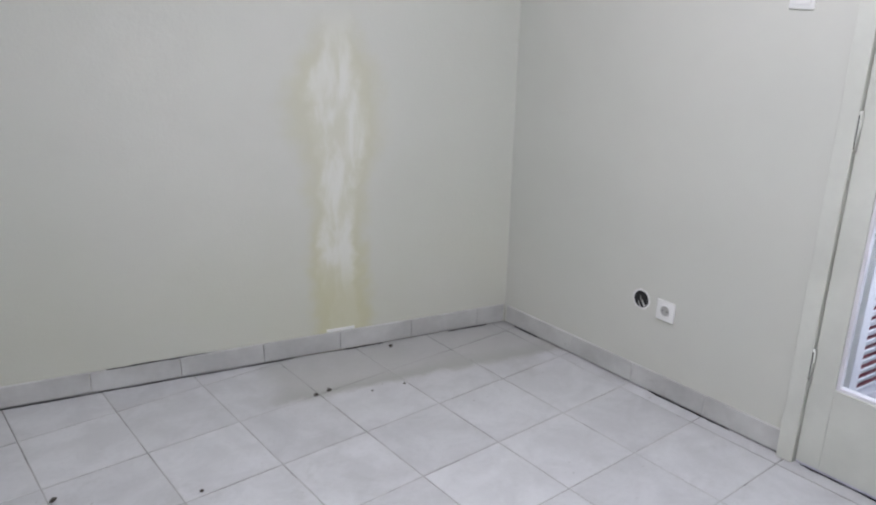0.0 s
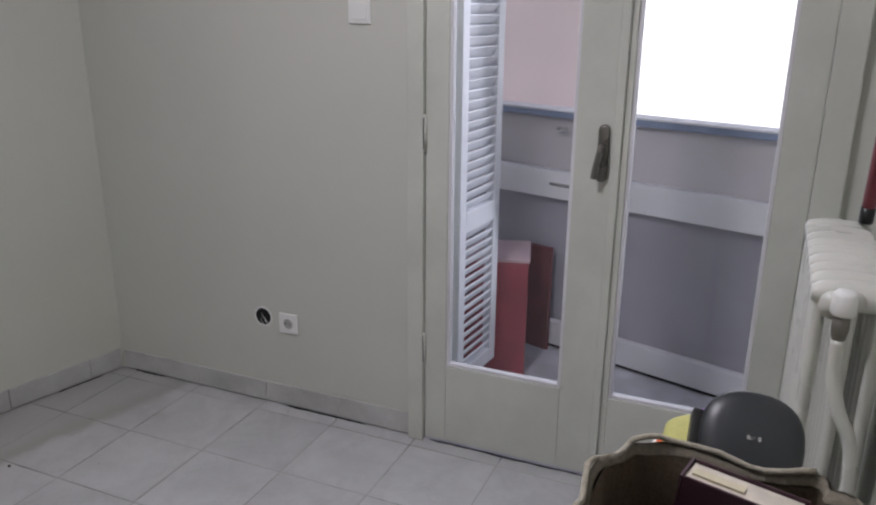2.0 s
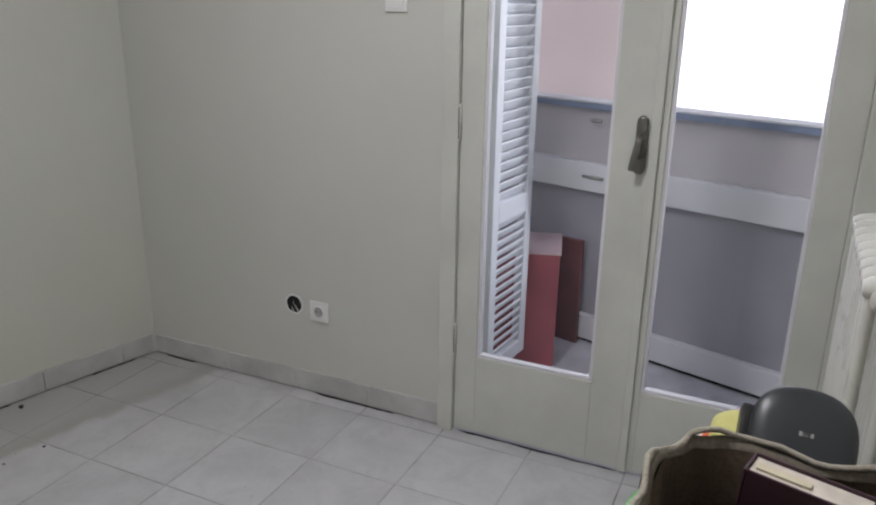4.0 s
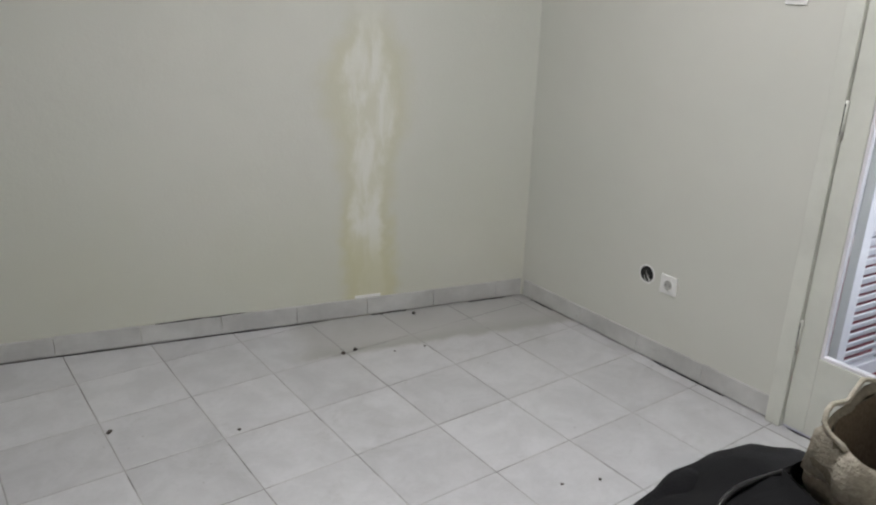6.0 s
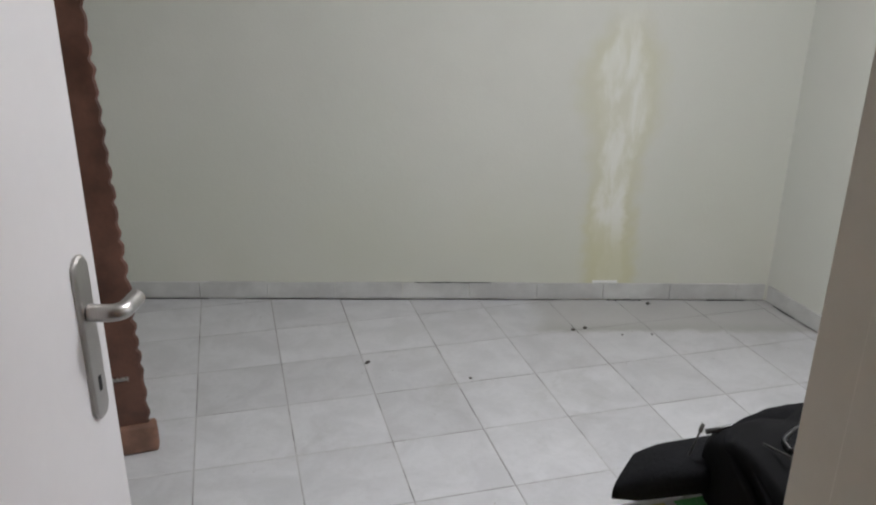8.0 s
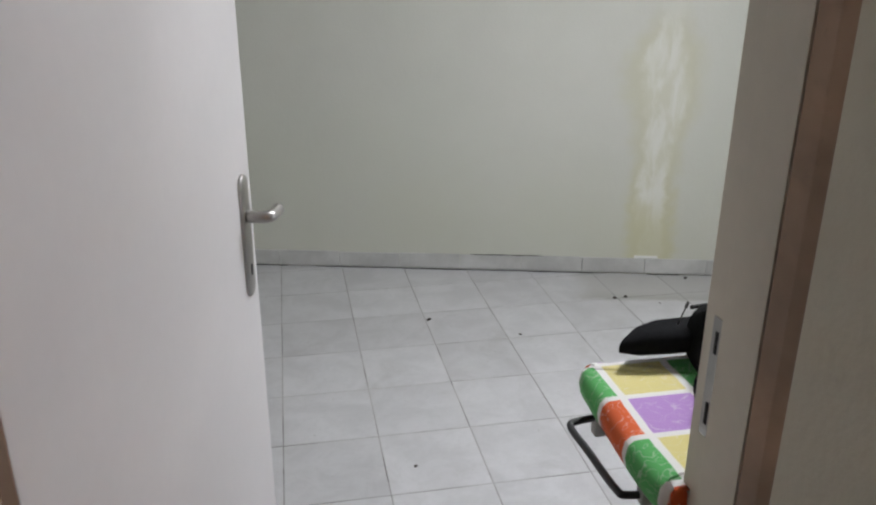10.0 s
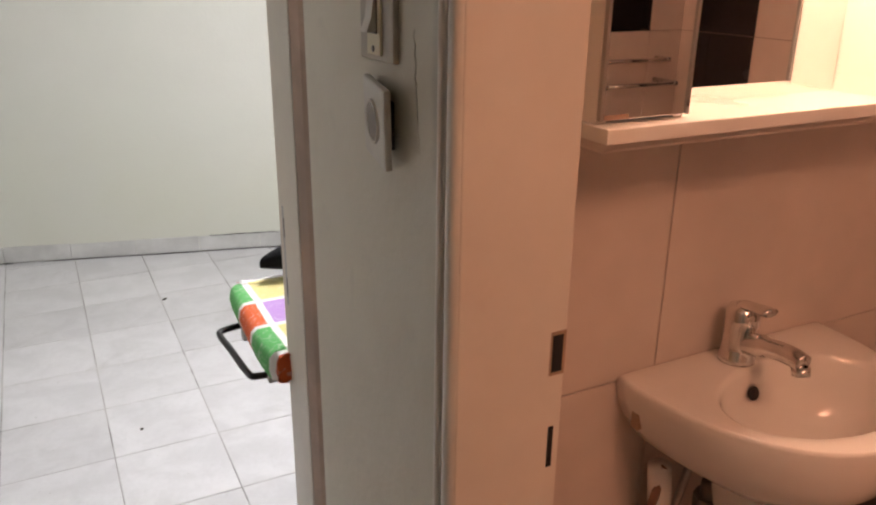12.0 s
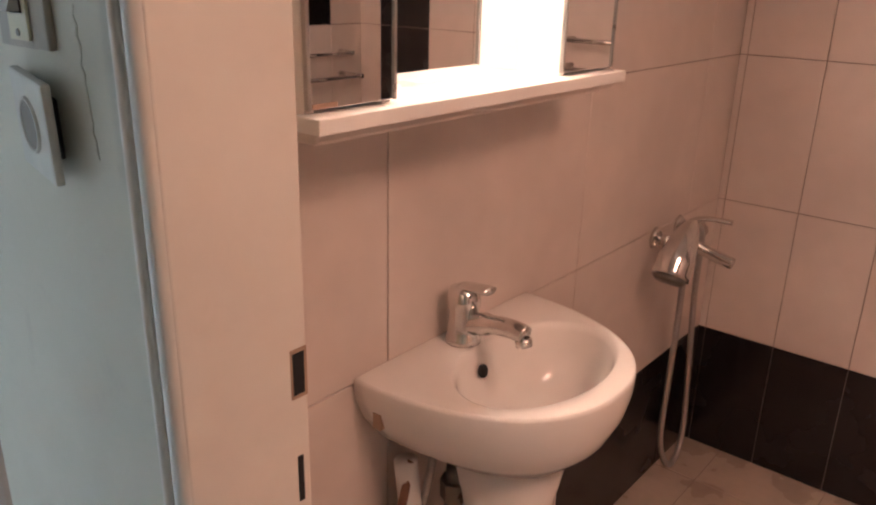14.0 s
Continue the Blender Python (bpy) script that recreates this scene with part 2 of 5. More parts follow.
M_HALL = hall_paint()
M_PLASTIC = surface("white_plastic", (0.82, 0.82, 0.80), 0.35, var=0.03, bump=0.02)
M_AGED = surface("aged_ivory_plastic", (0.57, 0.54, 0.47), 0.42, var=0.10, big=14, bump=0.05)
M_GRIME = surface("grimy_plate", (0.40, 0.36, 0.29), 0.5, var=0.14, big=18, bump=0.05, stain=(0.24, 0.21, 0.17), stain_at=0.60)
M_IVORY = surface("yellowed_ivory", (0.70, 0.65, 0.45), 0.4, var=0.06, big=20, bump=0.02)
M_DARK = surface("black_hollow", (0.012, 0.012, 0.013), 0.8, var=0.3)
M_STEEL = surface("brushed_steel", (0.42, 0.41, 0.39), 0.36, metal=0.9, var=0.08, big=12, fine=200, bump=0.05)
M_CHROME = surface("chrome", (0.72, 0.71, 0.69), 0.12, metal=1.0, var=0.08, big=20, bump=0.0, rvar=0.06)
M_GREYMET = surface("grey_metal", (0.20, 0.19, 0.17), 0.36, metal=0.6, var=0.1, big=12, bump=0.03)
M_SHUT = surface("shutter_paint", (0.80, 0.80, 0.84), 0.5, var=0.04, bump=0.04)
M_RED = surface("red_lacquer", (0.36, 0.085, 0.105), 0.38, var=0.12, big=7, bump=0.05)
M_RED2 = surface("dark_red_board", (0.20, 0.08, 0.085), 0.6, var=0.15, big=6, bump=0.08)
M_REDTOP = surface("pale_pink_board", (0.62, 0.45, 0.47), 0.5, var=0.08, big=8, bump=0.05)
M_PARA = surface("grey_parapet_panel", (0.40, 0.385, 0.43), 0.6, var=0.06, big=3, bump=0.08)
M_PARAW = surface("white_parapet_render", (0.74, 0.73, 0.76), 0.7, var=0.05, big=4, bump=0.1)
M_PINK = surface("pink_beige_render", (0.72, 0.62, 0.62), 0.8, var=0.05, big=2, bump=0.15)
M_RAIL = surface("blue_grey_rail_paint", (0.24, 0.29, 0.42), 0.42, var=0.08, big=10, bump=0.03)
M_BALC = surface("balcony_tile", (0.58, 0.57, 0.62), 0.45, var=0.12, big=9, bump=0.06, stain=(0.42, 0.42, 0.46))
M_BROWN = surface("brown_varnished_wood", (0.105, 0.047, 0.031), 0.42, var=0.25, big=9, fine=70, bump=0.15)
M_FOOT = surface("worn_brown_wood", (0.20, 0.105, 0.07), 0.55, var=0.2, big=14, bump=0.2)
M_RAD = surface("radiator_enamel", (0.66, 0.66, 0.61), 0.34, var=0.04, big=6, bump=0.03)
M_BLACKTUBE = surface("black_tube", (0.015, 0.015, 0.016), 0.35, var=0.15, bump=0.03)
M_ZIP = surface("dark_zip_metal", (0.10, 0.098, 0.092), 0.4, metal=0.5, var=0.1, big=40, bump=0.0)
M_GREYPL = surface("grey_plastic", (0.42, 0.42, 0.40), 0.5, var=0.06, bump=0.03)
M_BOOK = surface("maroon_book_cloth", (0.045, 0.012, 0.022), 0.55, var=0.15, big=12, fine=300, bump=0.12)
M_PAGES = surface("book_pages", (0.66, 0.60, 0.52), 0.8, var=0.10, big=30, fine=400, bump=0.25)
M_SLIP = surface("paper_slip", (0.62, 0.56, 0.40), 0.8, var=0.06, big=30)
M_LABEL = surface("book_label", (0.10, 0.055, 0.06), 0.5, var=0.1, big=30, bump=0.02)
M_LID = surface("dark_grey_plastic", (0.030, 0.034, 0.038), 0.38, var=0.10, big=8, fine=120, bump=0.06)
M_YELLOW = surface("yellow_cloth", (0.62, 0.60, 0.22), 0.8, var=0.12, big=12, fine=180, bump=0.3)
M_CER = surface("white_ceramic", (0.80, 0.77, 0.73), 0.12, var=0.02, bump=0.0, rvar=0.05)
M_BTILE = surface("beige_wall_tile", (0.66, 0.58, 0.53), 0.36, var=0.05, big=2.5, fine=20, bump=0.012, rvar=0.015)
M_BBLACK = surface("black_wall_tile", (0.012, 0.011, 0.012), 0.22, var=0.2, big=4, bump=0.02)
M_BGROUT = surface("bath_grout", (0.26, 0.20, 0.17), 0.85, var=0.15, big=8)
M_BFLOOR = surface("beige_floor_tile", (0.52, 0.42, 0.34), 0.3, var=0.10, big=5, bump=0.04)
M_BGROUT2 = surface("bath_floor_grout", (0.42, 0.335, 0.27), 0.8, var=0.12, big=8)
M_MELAM = surface("white_melamine", (0.80, 0.77, 0.73), 0.3, var=0.02, bump=0.01)
M_CRUMB = surface("dirt_crumb", (0.07, 0.06, 0.05), 0.9, var=0.3, big=80)
M_SILVER = surface("hose_silver", (0.42, 0.40, 0.39), 0.38, metal=0.7, var=0.1, big=200, fine=500, bump=0.3)


def mirror_mat():
    m, nt, b = node_mat("mirror")
    b.inputs["Base Color"].default_value = (0.86, 0.87, 0.86, 1)
    b.inputs["Metallic"].default_value, b.inputs["Roughness"].default_value = 1.0, 0.01
    return m


def glass_mat():
    m, nt, b = node_mat("glass")
    out = nt.nodes["Material Output"]
    clear, gloss, mixs = nt.nodes.new("ShaderNodeBsdfTransparent"), nt.nodes.new("ShaderNodeBsdfGlossy"), nt.nodes.new("ShaderNodeMixShader")
    clear.inputs[0].default_value, gloss.inputs["Roughness"].default_value = (0.95, 0.965, 0.96, 1), 0.02
    fres = nt.nodes.new("ShaderNodeFresnel")
    fres.inputs[0].default_value = 1.45
    nt.links.new(nmath(nt, "MULTIPLY", fres.outputs[0], 0.55), mixs.inputs[0])
    nt.links.new(clear.outputs[0], mixs.inputs[1])
    nt.links.new(gloss.outputs[0], mixs.inputs[2])
    nt.links.new(mixs.outputs[0], out.inputs[0])
    return m


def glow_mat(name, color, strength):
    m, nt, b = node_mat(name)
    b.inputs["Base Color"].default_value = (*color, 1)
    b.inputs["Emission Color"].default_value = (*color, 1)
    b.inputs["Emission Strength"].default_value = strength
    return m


def cloth_mat(name, color, dark, weave=260.0, bump=0.5, rough=0.9, big=9.0):
    m, nt, b = node_mat(name)
    p = npos(nt)
    a, f = nnoise(nt, p, big, 5, 0.6), nnoise(nt, p, weave, 3, 0.7)
    col = nmix(nt, nrange(nt, a, 0.3, 0.7), dark, color)
    col = nmix(nt, nrange(nt, f, 0.35, 0.7, 0, 0.5), col, tuple(c * 0.5 for c in color))
    nt.links.new(col, b.inputs["Base Color"])
    b.inputs["Roughness"].default_value = rough
    b.inputs["Specular IOR Level"].default_value = 0.10
    nbump(nt, b, nmath(nt, "ADD", f, nmath(nt, "MULTIPLY", a, 0.6)), bump, 0.004)
    return m


def patchwork_mat():
    """Printed cotton cover: green and orange rows of squares beside yellow and purple ones, with white lines between."""
    m, nt, b = node_mat("patchwork_cotton")
    p = npos(nt)
    x, y, z = nxyz(nt, p)
    nz = nnoise(nt, p, 9, 3)
    cx = nmath(nt, "DIVIDE", nmath(nt, "ADD", nmath(nt, "SUBTRACT", x, 0.283), nmath(nt, "MULTIPLY", nz, 0.012)), 0.128)
    cy = nmath(nt, "DIVIDE", nmath(nt, "SUBTRACT", -1.930, y), 0.115)
    ox = nmath(nt, "MODULO", nmath(nt, "ADD", nmath(nt, "FLOOR", cx), 20.0), 2.0)
    oy = nmath(nt, "MODULO", nmath(nt, "ADD", nmath(nt, "FLOOR", cy), 21.0), 2.0)
    oxf, oyf = nmath(nt, "GREATER_THAN", ox, 0.5), nmath(nt, "GREATER_THAN", oy, 0.5)
    a = nmix(nt, oyf, (0.70, 0.62, 0.26), (0.46, 0.27, 0.60))   # even columns
    c = nmix(nt, oyf, (0.10, 0.42, 0.12), (0.72, 0.13, 0.035))  # odd columns
    col = nmix(nt, oxf, a, c)
    fx, fy = nmath(nt, "FRACT", nmath(nt, "ADD", cx, 20.0)), nmath(nt, "FRACT", nmath(nt, "ADD", cy, 21.0))
    ex = nmath(nt, "MINIMUM", fx, nmath(nt, "SUBTRACT", 1.0, fx))
    ey = nmath(nt, "MINIMUM", fy, nmath(nt, "SUBTRACT", 1.0, fy))
    line = nrange(nt, nmath(nt, "MINIMUM", ex, ey), 0.045, 0.065, 1, 0)
    curl = nrange(nt, nmath(nt, "ABSOLUTE", nmath(nt, "SUBTRACT", nnoise(nt, p, 34, 1, 0.4, 1.2), 0.5)), 0.006, 0.022, 0.30, 0.0)
    col = nmix(nt, curl, col, (0.80, 0.78, 0.74))
    col = nmix(nt, line, col, (0.80, 0.79, 0.76))
    nt.links.new(col, b.inputs["Base Color"])
    b.inputs["Roughness"].default_value = 0.88
    nbump(nt, b, nmath(nt, "ADD", nnoise(nt, p, 320, 2), nmath(nt, "MULTIPLY", nz, 1.5)), 0.25, 0.004)
    return m


M_MIRROR, M_GLASS = mirror_mat(), glass_mat()
M_CANVAS = cloth_mat("cream_boucle_cloth", (0.50, 0.46, 0.38), (0.36, 0.33, 0.27), 170, 0.9)
M_TAUPE = cloth_mat("taupe_cloth", (0.27, 0.24, 0.19), (0.16, 0.14, 0.11), 190, 0.6)
M_LINING = cloth_mat("brown_lining_cloth", (0.16, 0.125, 0.09), (0.10, 0.08, 0.06), 220, 0.4)
M_BLACKCLOTH = cloth_mat("black_nylon", (0.0085, 0.009, 0.010), (0.0045, 0.0045, 0.005), 420, 0.35, 0.75)
M_BLACKPAD = cloth_mat("black_padded_mesh", (0.011, 0.0115, 0.013), (0.006, 0.006, 0.007), 260, 0.6, 0.85)
M_PATCH = patchwork_mat()
M_LAMP = glow_mat("lamp_opal", (1.0, 0.96, 0.9), 5.0)
M_TUBE = glow_mat("warm_tube", (1.0, 0.66, 0.40), 18.0)
M_OPAL = glow_mat("warm_opal", (1.0, 0.66, 0.40), 3.0)
# The distance glows by itself; emission stands for daylight on the facade.
M_SKYWHITE = glow_mat("glowing_distance", (0.97, 0.98, 1.0), 2.6)

# ---- mesh helpers ----


def mesh_ob(name, bm, mat, parent=None, label="", smooth=False):
    me = bpy.data.meshes.new(name)
    bmesh.ops.recalc_face_normals(bm, faces=bm.faces)
    if smooth:
        for f in bm.faces:
            f.smooth = True
    bm.to_mesh(me)
    bm.free()
    for mm in (mat if isinstance(mat, (list, tuple)) else (mat,)):
        me.materials.append(mm)
    ob = new(name, me)
    if parent is not None:
        ob.parent = parent
    if label:
        tagged(ob, label)
    return ob


def part(name, bm, mat, parent, label="", smooth=False):
    return mesh_ob(name, bm, mat, parent, label, smooth)


def thing(name, label, category, at=(0, 0, 0), rz=0.0, group="", kind=""):
    e = new(name)
    e.empty_display_size = 0.1
    e.matrix_world = pose(*at, 0, 0, rz)
    return tagged(e, label, category, group, kind)


def box(bm, x0, x1, y0, y1, z0, z1, bevel=0.0, seg=2):
    vs = [bm.verts.new((x, y, z)) for x in (x0, x1) for y in (y0, y1) for z in (z0, z1)]
    fs = [bm.faces.new([vs[i] for i in q]) for q in ((0, 1, 3, 2), (4, 6, 7, 5), (0, 4, 5, 1), (2, 3, 7, 6), (0, 2, 6, 4), (1, 5, 7, 3))]
    if bevel:
        es = list({e for f in fs for e in f.edges})
        bmesh.ops.bevel(bm, geom=es, offset=bevel, segments=seg, profile=0.6, affect="EDGES")
    return vs


def boxm(x0, x1, y0, y1, z0, z1, bevel=0.0, seg=2):
    bm = bmesh.new()
    box(bm, min(x0, x1), max(x0, x1), min(y0, y1), max(y0, y1), min(z0, z1), max(z0, z1), bevel, seg)
    return bm


def prism(points, z0, z1, bevel=0.0):
    """An upright solid over a plan outline."""
    bm = bmesh.new()
    lo, hi = [bm.verts.new((x, y, z0)) for x, y in points], [bm.verts.new((x, y, z1)) for x, y in points]
    n = len(points)
    bm.faces.new(lo[::-1])
    bm.faces.new(hi)
    for i in range(n):
        bm.faces.new((lo[i], lo[(i + 1) % n], hi[(i + 1) % n], hi[i]))
    if bevel:
        bmesh.ops.bevel(bm, geom=list(bm.edges), offset=bevel, segments=2, profile=0.6, affect="EDGES")
    return bm


def loft(bm, rings, cap=True, closed=True):
    """Skins a list of rings of equal length."""
    rows = [[bm.verts.new(p) for p in r] for r in rings]
    n = len(rows[0])
    for a, b in zip(rows, rows[1:]):
        for i in range(n if closed else n - 1):
            bm.faces.new((a[i], a[(i + 1) % n], b[(i + 1) % n], b[i]))
    if cap and closed:
        bm.faces.new(rows[0][::-1])
        bm.faces.new(rows[-1])
    return rows


def smooth_line(pts, steps=8):
    """Catmull-Rom through a few points."""
    pts = [Vector(p) for p in pts]
    full = [pts[0] * 2 - pts[1], *pts, pts[-1] * 2 - pts[-2]]
    out = []
    for i in range(1, len(full) - 2):
        a, b, c, d = full[i - 1:i + 3]
        for k in range(steps):
            t = k / steps
            out.append(0.5 * ((2 * b) + (c - a) * t + (2 * a - 5 * b + 4 * c - d) * t * t + (3 * b - a - 3 * c + d) * t ** 3))
    return out + [pts[-1]]


def tube(bm, pts, r, sides=10, flat=1.0, up=None):
    """A round or flattened tube along a line."""
    pts = [Vector(p) for p in pts]
    rings, last = [], None
    for i, p in enumerate(pts):
        d = (pts[min(i + 1, len(pts) - 1)] - pts[max(i - 1, 0)]).normalized()
        ref = Vector(up) if up else (last if last is not None else (Vector((0, 0, 1)) if abs(d.z) < 0.9 else Vector((1, 0, 0))))
        a = (ref - d * ref.dot(d)).normalized()
        last = a
        c = d.cross(a)
        rr = r[i] if isinstance(r, (list, tuple)) else r
        rings.append([p + a * (math.cos(k * math.tau / sides) * rr * flat) + c * (math.sin(k * math.tau / sides) * rr) for k in range(sides)])
    loft(bm, rings)


def tubem(pts, r, sides=10, flat=1.0, up=None):
    bm = bmesh.new()
    tube(bm, pts, r, sides, flat, up)
    return bm


def disc(bm, c, axis, r, depth, sides=24, r2=None):
    c, axis = Vector(c), Vector(axis).normalized()
    tube(bm, [c, c + axis * depth], [r, r if r2 is None else r2], sides)


def crumple(bm, amount, scale, seed=0.0):
    for v in bm.verts:
        n = noise.noise_vector(v.co * scale + Vector((seed, seed * 1.7, -seed)))
        v.co += n * amount


def subdivided(bm, cuts):
    bmesh.ops.subdivide_edges(bm, edges=list(bm.edges), cuts=cuts, use_grid_fill=True)
    return bm


def clip(poly, region):
    """Cuts a plan polygon by a convex one (both anticlockwise)."""
    for (ax, ay), (bx, by) in zip(region, region[1:] + region[:1]):
        out = []
        for (px, py), (qx, qy) in zip(poly, poly[1:] + poly[:1]):
            sp = (bx - ax) * (py - ay) - (by - ay) * (px - ax)
            sq = (bx - ax) * (qy - ay) - (by - ay) * (qx - ax)
            if sp >= 0:
                out.append((px, py))
            if sp * sq < 0:
                k = sp / (sp - sq)
                out.append((px + (qx - px) * k, py + (qy - py) * k))
        poly = out
        if len(poly) < 3:
            return []
    return poly

# ---- the setting ----
H = 2.70
WEST, EAST, BATH_E, BATH_N = -1.15, 2.38, 2.30, -2.45


def along(u, v=0.0):
    """A plan point u along the slanting wall from the corner and v behind its face."""
    n = Vector((0.2438, 0.9698, 0))
    p = CORNER + D_A * u + n * v
    return (p.x, p.y)


def setting(name, bm, mat, label, category):
    return tagged(mesh_ob(name, bm, mat), label, category, kind="structure")


U_END = (CORNER.x - WEST) / 0.9698
wall_n = bmesh.new()
box(wall_n, -0.35, U_END + 0.3, 0, 0.16, -0.02, H)
wn = setting("wall_north", wall_n, M_STAIN, "off-white painted wall with a tall yellowed damp patch", "wall")
wn.matrix_world = Matrix(((D_A.x, 0.2438, 0, CORNER.x), (D_A.y, 0.9698, 0, CORNER.y), (0, 0, 1, 0), (0, 0, 0, 1)))

DY0, DY1, DTOP = -0.975, -2.240, 2.26       # balcony door opening
bm = bmesh.new()
box(bm, EAST, EAST + 0.20, DY0, 0.50, -0.02, H)
box(bm, EAST, EAST + 0.20, DY1, DY0, DTOP, H)
box(bm, EAST, EAST + 0.20, -4.3, DY1, -0.02, H)
setting("wall_east", bm, M_WALL, "off-white painted wall with the balcony door", "wall")
setting("wall_west", boxm(WEST - 0.15, WEST, -2.34, 1.6, -0.02, H), M_WALL, "plain off-white painted wall", "wall")

JL, JR = -0.592, 0.270                        # room door lining
bm = prism([(JR + 0.024, -2.172), (EAST, -2.372), (EAST, BATH_N + 0.014), (JR + 0.024, BATH_N + 0.014)], -0.02, H)
box(bm, WEST, JL - 0.024, -2.335, -2.172, -0.02, H)
box(bm, JL - 0.024, JR + 0.024, -2.335, -2.172, 2.09, H)
setting("wall_south", bm, M_WALL, "off-white painted wall with the room door", "wall")

BD0, BD1 = -2.768, -3.48                     # bathroom door opening
setting("wall_hall_1", boxm(0.268, 0.382, BD0 + 0.024, BATH_N + 0.013, -0.02, H), M_HALL, "scuffed ivory hall wall beside the bathroom door", "wall")
setting("wall_hall_2", boxm(0.268, 0.382, BD1 - 0.024, BD0 + 0.024, 2.07, H), M_HALL, "ivory wall over the bathroom door", "wall")
setting("wall_hall_3", boxm(0.268, 0.382, -4.3, BD1 - 0.024, -0.02, H), M_HALL, "plain ivory hall wall", "wall")
setting("wall_hall_4", boxm(0.268, JR + 0.0235, BATH_N + 0.013, -2.342, -0.02, H), M_HALL, "narrow ivory wall strip beside the door frame", "wall")
bm = bmesh.new()
box(bm, WEST - 0.15, WEST, -4.3, -2.34, -0.02, H)
box(bm, WEST - 0.15, EAST + 0.2, -4.45, -4.30, -0.02, H)
setting("wall_outer", bm, M_HALL, "plain ivory wall closing the hall", "wall")
# Unseen slab, added so the bathroom lamp sits lower and bounces more light.
setting("ceiling_bath", boxm(0.40, BATH_E - 0.012, -4.288, BATH_N - 0.012, 2.22, 2.30), M_CEIL, "unseen white slab added to hold the bathroom lamp low", "ceiling")
setting("ceiling", boxm(WEST - 0.15, EAST + 0.2, -4.45, 1.75, H, H + 0.12), M_CEIL, "plain white painted ceiling", "ceiling")


# ---- doors and frames ----
def room_door_frame():
    f = thing("door_frame", "ivory painted door frame with worn tan casing browned for shade", "door frame", kind="structure")
    for side, x0, x1 in (("r", JR, JR + 0.024), ("l", JL - 0.024, JL)):
        s = -1 if side == "r" else 1
        face = x0 if side == "r" else x1
        back = x1 if side == "r" else x0
        # lining with a rebate for the leaf
        part("lining", prism([(face, -2.158), (back, -2.158), (back, -2.284), (face + s * 0.006, -2.284), (face + s * 0.006, -2.205), (face, -2.205)][::1], 0, 2.07, 0.0015), M_JAMB, f)
        # moulded casing towards the hall, its shading put into the tan
        edge = face if side == "r" else face + 0.040
        part("casing", prism([(edge + s * 0.006, -2.288), (back, -2.288), (back, -2.352), (edge - s * 0.004, -2.352), (edge - s * 0.008, -2.341), (edge + s * 0.001, -2.316)], 0, 2.07, 0.001), M_TAN, f, "worn tan casing strip, browned for shade")
    part("head_lining", boxm(JL, JR, -2.34, -2.158, 2.07, 2.092, 0.002), M_JAMB, f)
    plate = part("strike_plate", boxm(JR - 0.0015, JR + 0.001, -2.204, -2.180, 0.97, 1.14, 0.0005), M_STEEL, f, "steel strike plate")
    for z0, z1 in ((0.982, 1.026), (1.085, 1.128)):
        part("slot", boxm(JR - 0.0025, JR - 0.001, -2.195, -2.189, z0 + 0.006, z1 - 0.006), M_DARK, plate, "dark slot")


room_door_frame()


def room_door():
    hx, hy, fx, fy = -0.548, -2.245, -0.327, -1.462
    w = math.hypot(fx - hx, fy - hy)
    d = thing("door", "plain white painted room door standing open", "door", (hx, hy, 0.008), math.degrees(math.atan2(fy - hy, fx - hx)))
    d["kind"] = "structure"
    part("leaf", boxm(0, w, 0, 0.040, 0.0, 2.03, 0.0025), M_LEAF, d)
    # long-plate lever handle on the hall face, 6 cm from the edge
    cx, z0, z1 = w - 0.052, 0.922, 1.172

    def stadium(a, b0, b1, r):
        return [(a + r * math.cos(t), b1 - r + r * math.sin(t)) for t in [math.pi * k / 8 for k in range(9)]] + [(a + r * math.cos(t), b0 + r + r * math.sin(t)) for t in [math.pi + math.pi * k / 8 for k in range(9)]]
    for face, out in ((0.0, -1), (0.040, 1)):
        bm = bmesh.new()
        rings = [[(x, face + out * dep, z) for x, z in stadium(cx, z0 + ins, z1 - ins, 0.021 - ins)] for dep, ins in ((0, 0), (0.004, 0), (0.0065, 0.003), (0.007, 0.006))]
        loft(bm, rings)
        plate = part("handle_plate", bm, M_STEEL, d, "brushed steel long handle plate")
        y = lambda k: face + out * k
        lever = smooth_line([(cx, y(0.006), 1.088), (cx, y(0.036), 1.088), (cx + 0.010, y(0.050), 1.088), (cx + 0.034, y(0.052), 1.088), (cx + 0.058, y(0.052), 1.088)], 6)
        part("lever", tubem(lever, [0.0125] * (len(lever) - 1) + [0.0105], 12), M_STEEL, plate, smooth=True)
        bm = bmesh.new()
        box(bm, cx - 0.004, cx + 0.004, min(y(0.0071), y(0.0078)), max(y(0.0071), y(0.0078)), 0.967, 0.990)
        part("keyhole", bm, M_DARK, plate, "dark keyhole")
    part("latch", boxm(w - 0.001, w + 0.011, 0.014, 0.026, 0.965, 0.980, 0.001), M_STEEL, d, "steel latch bolt")


room_door()


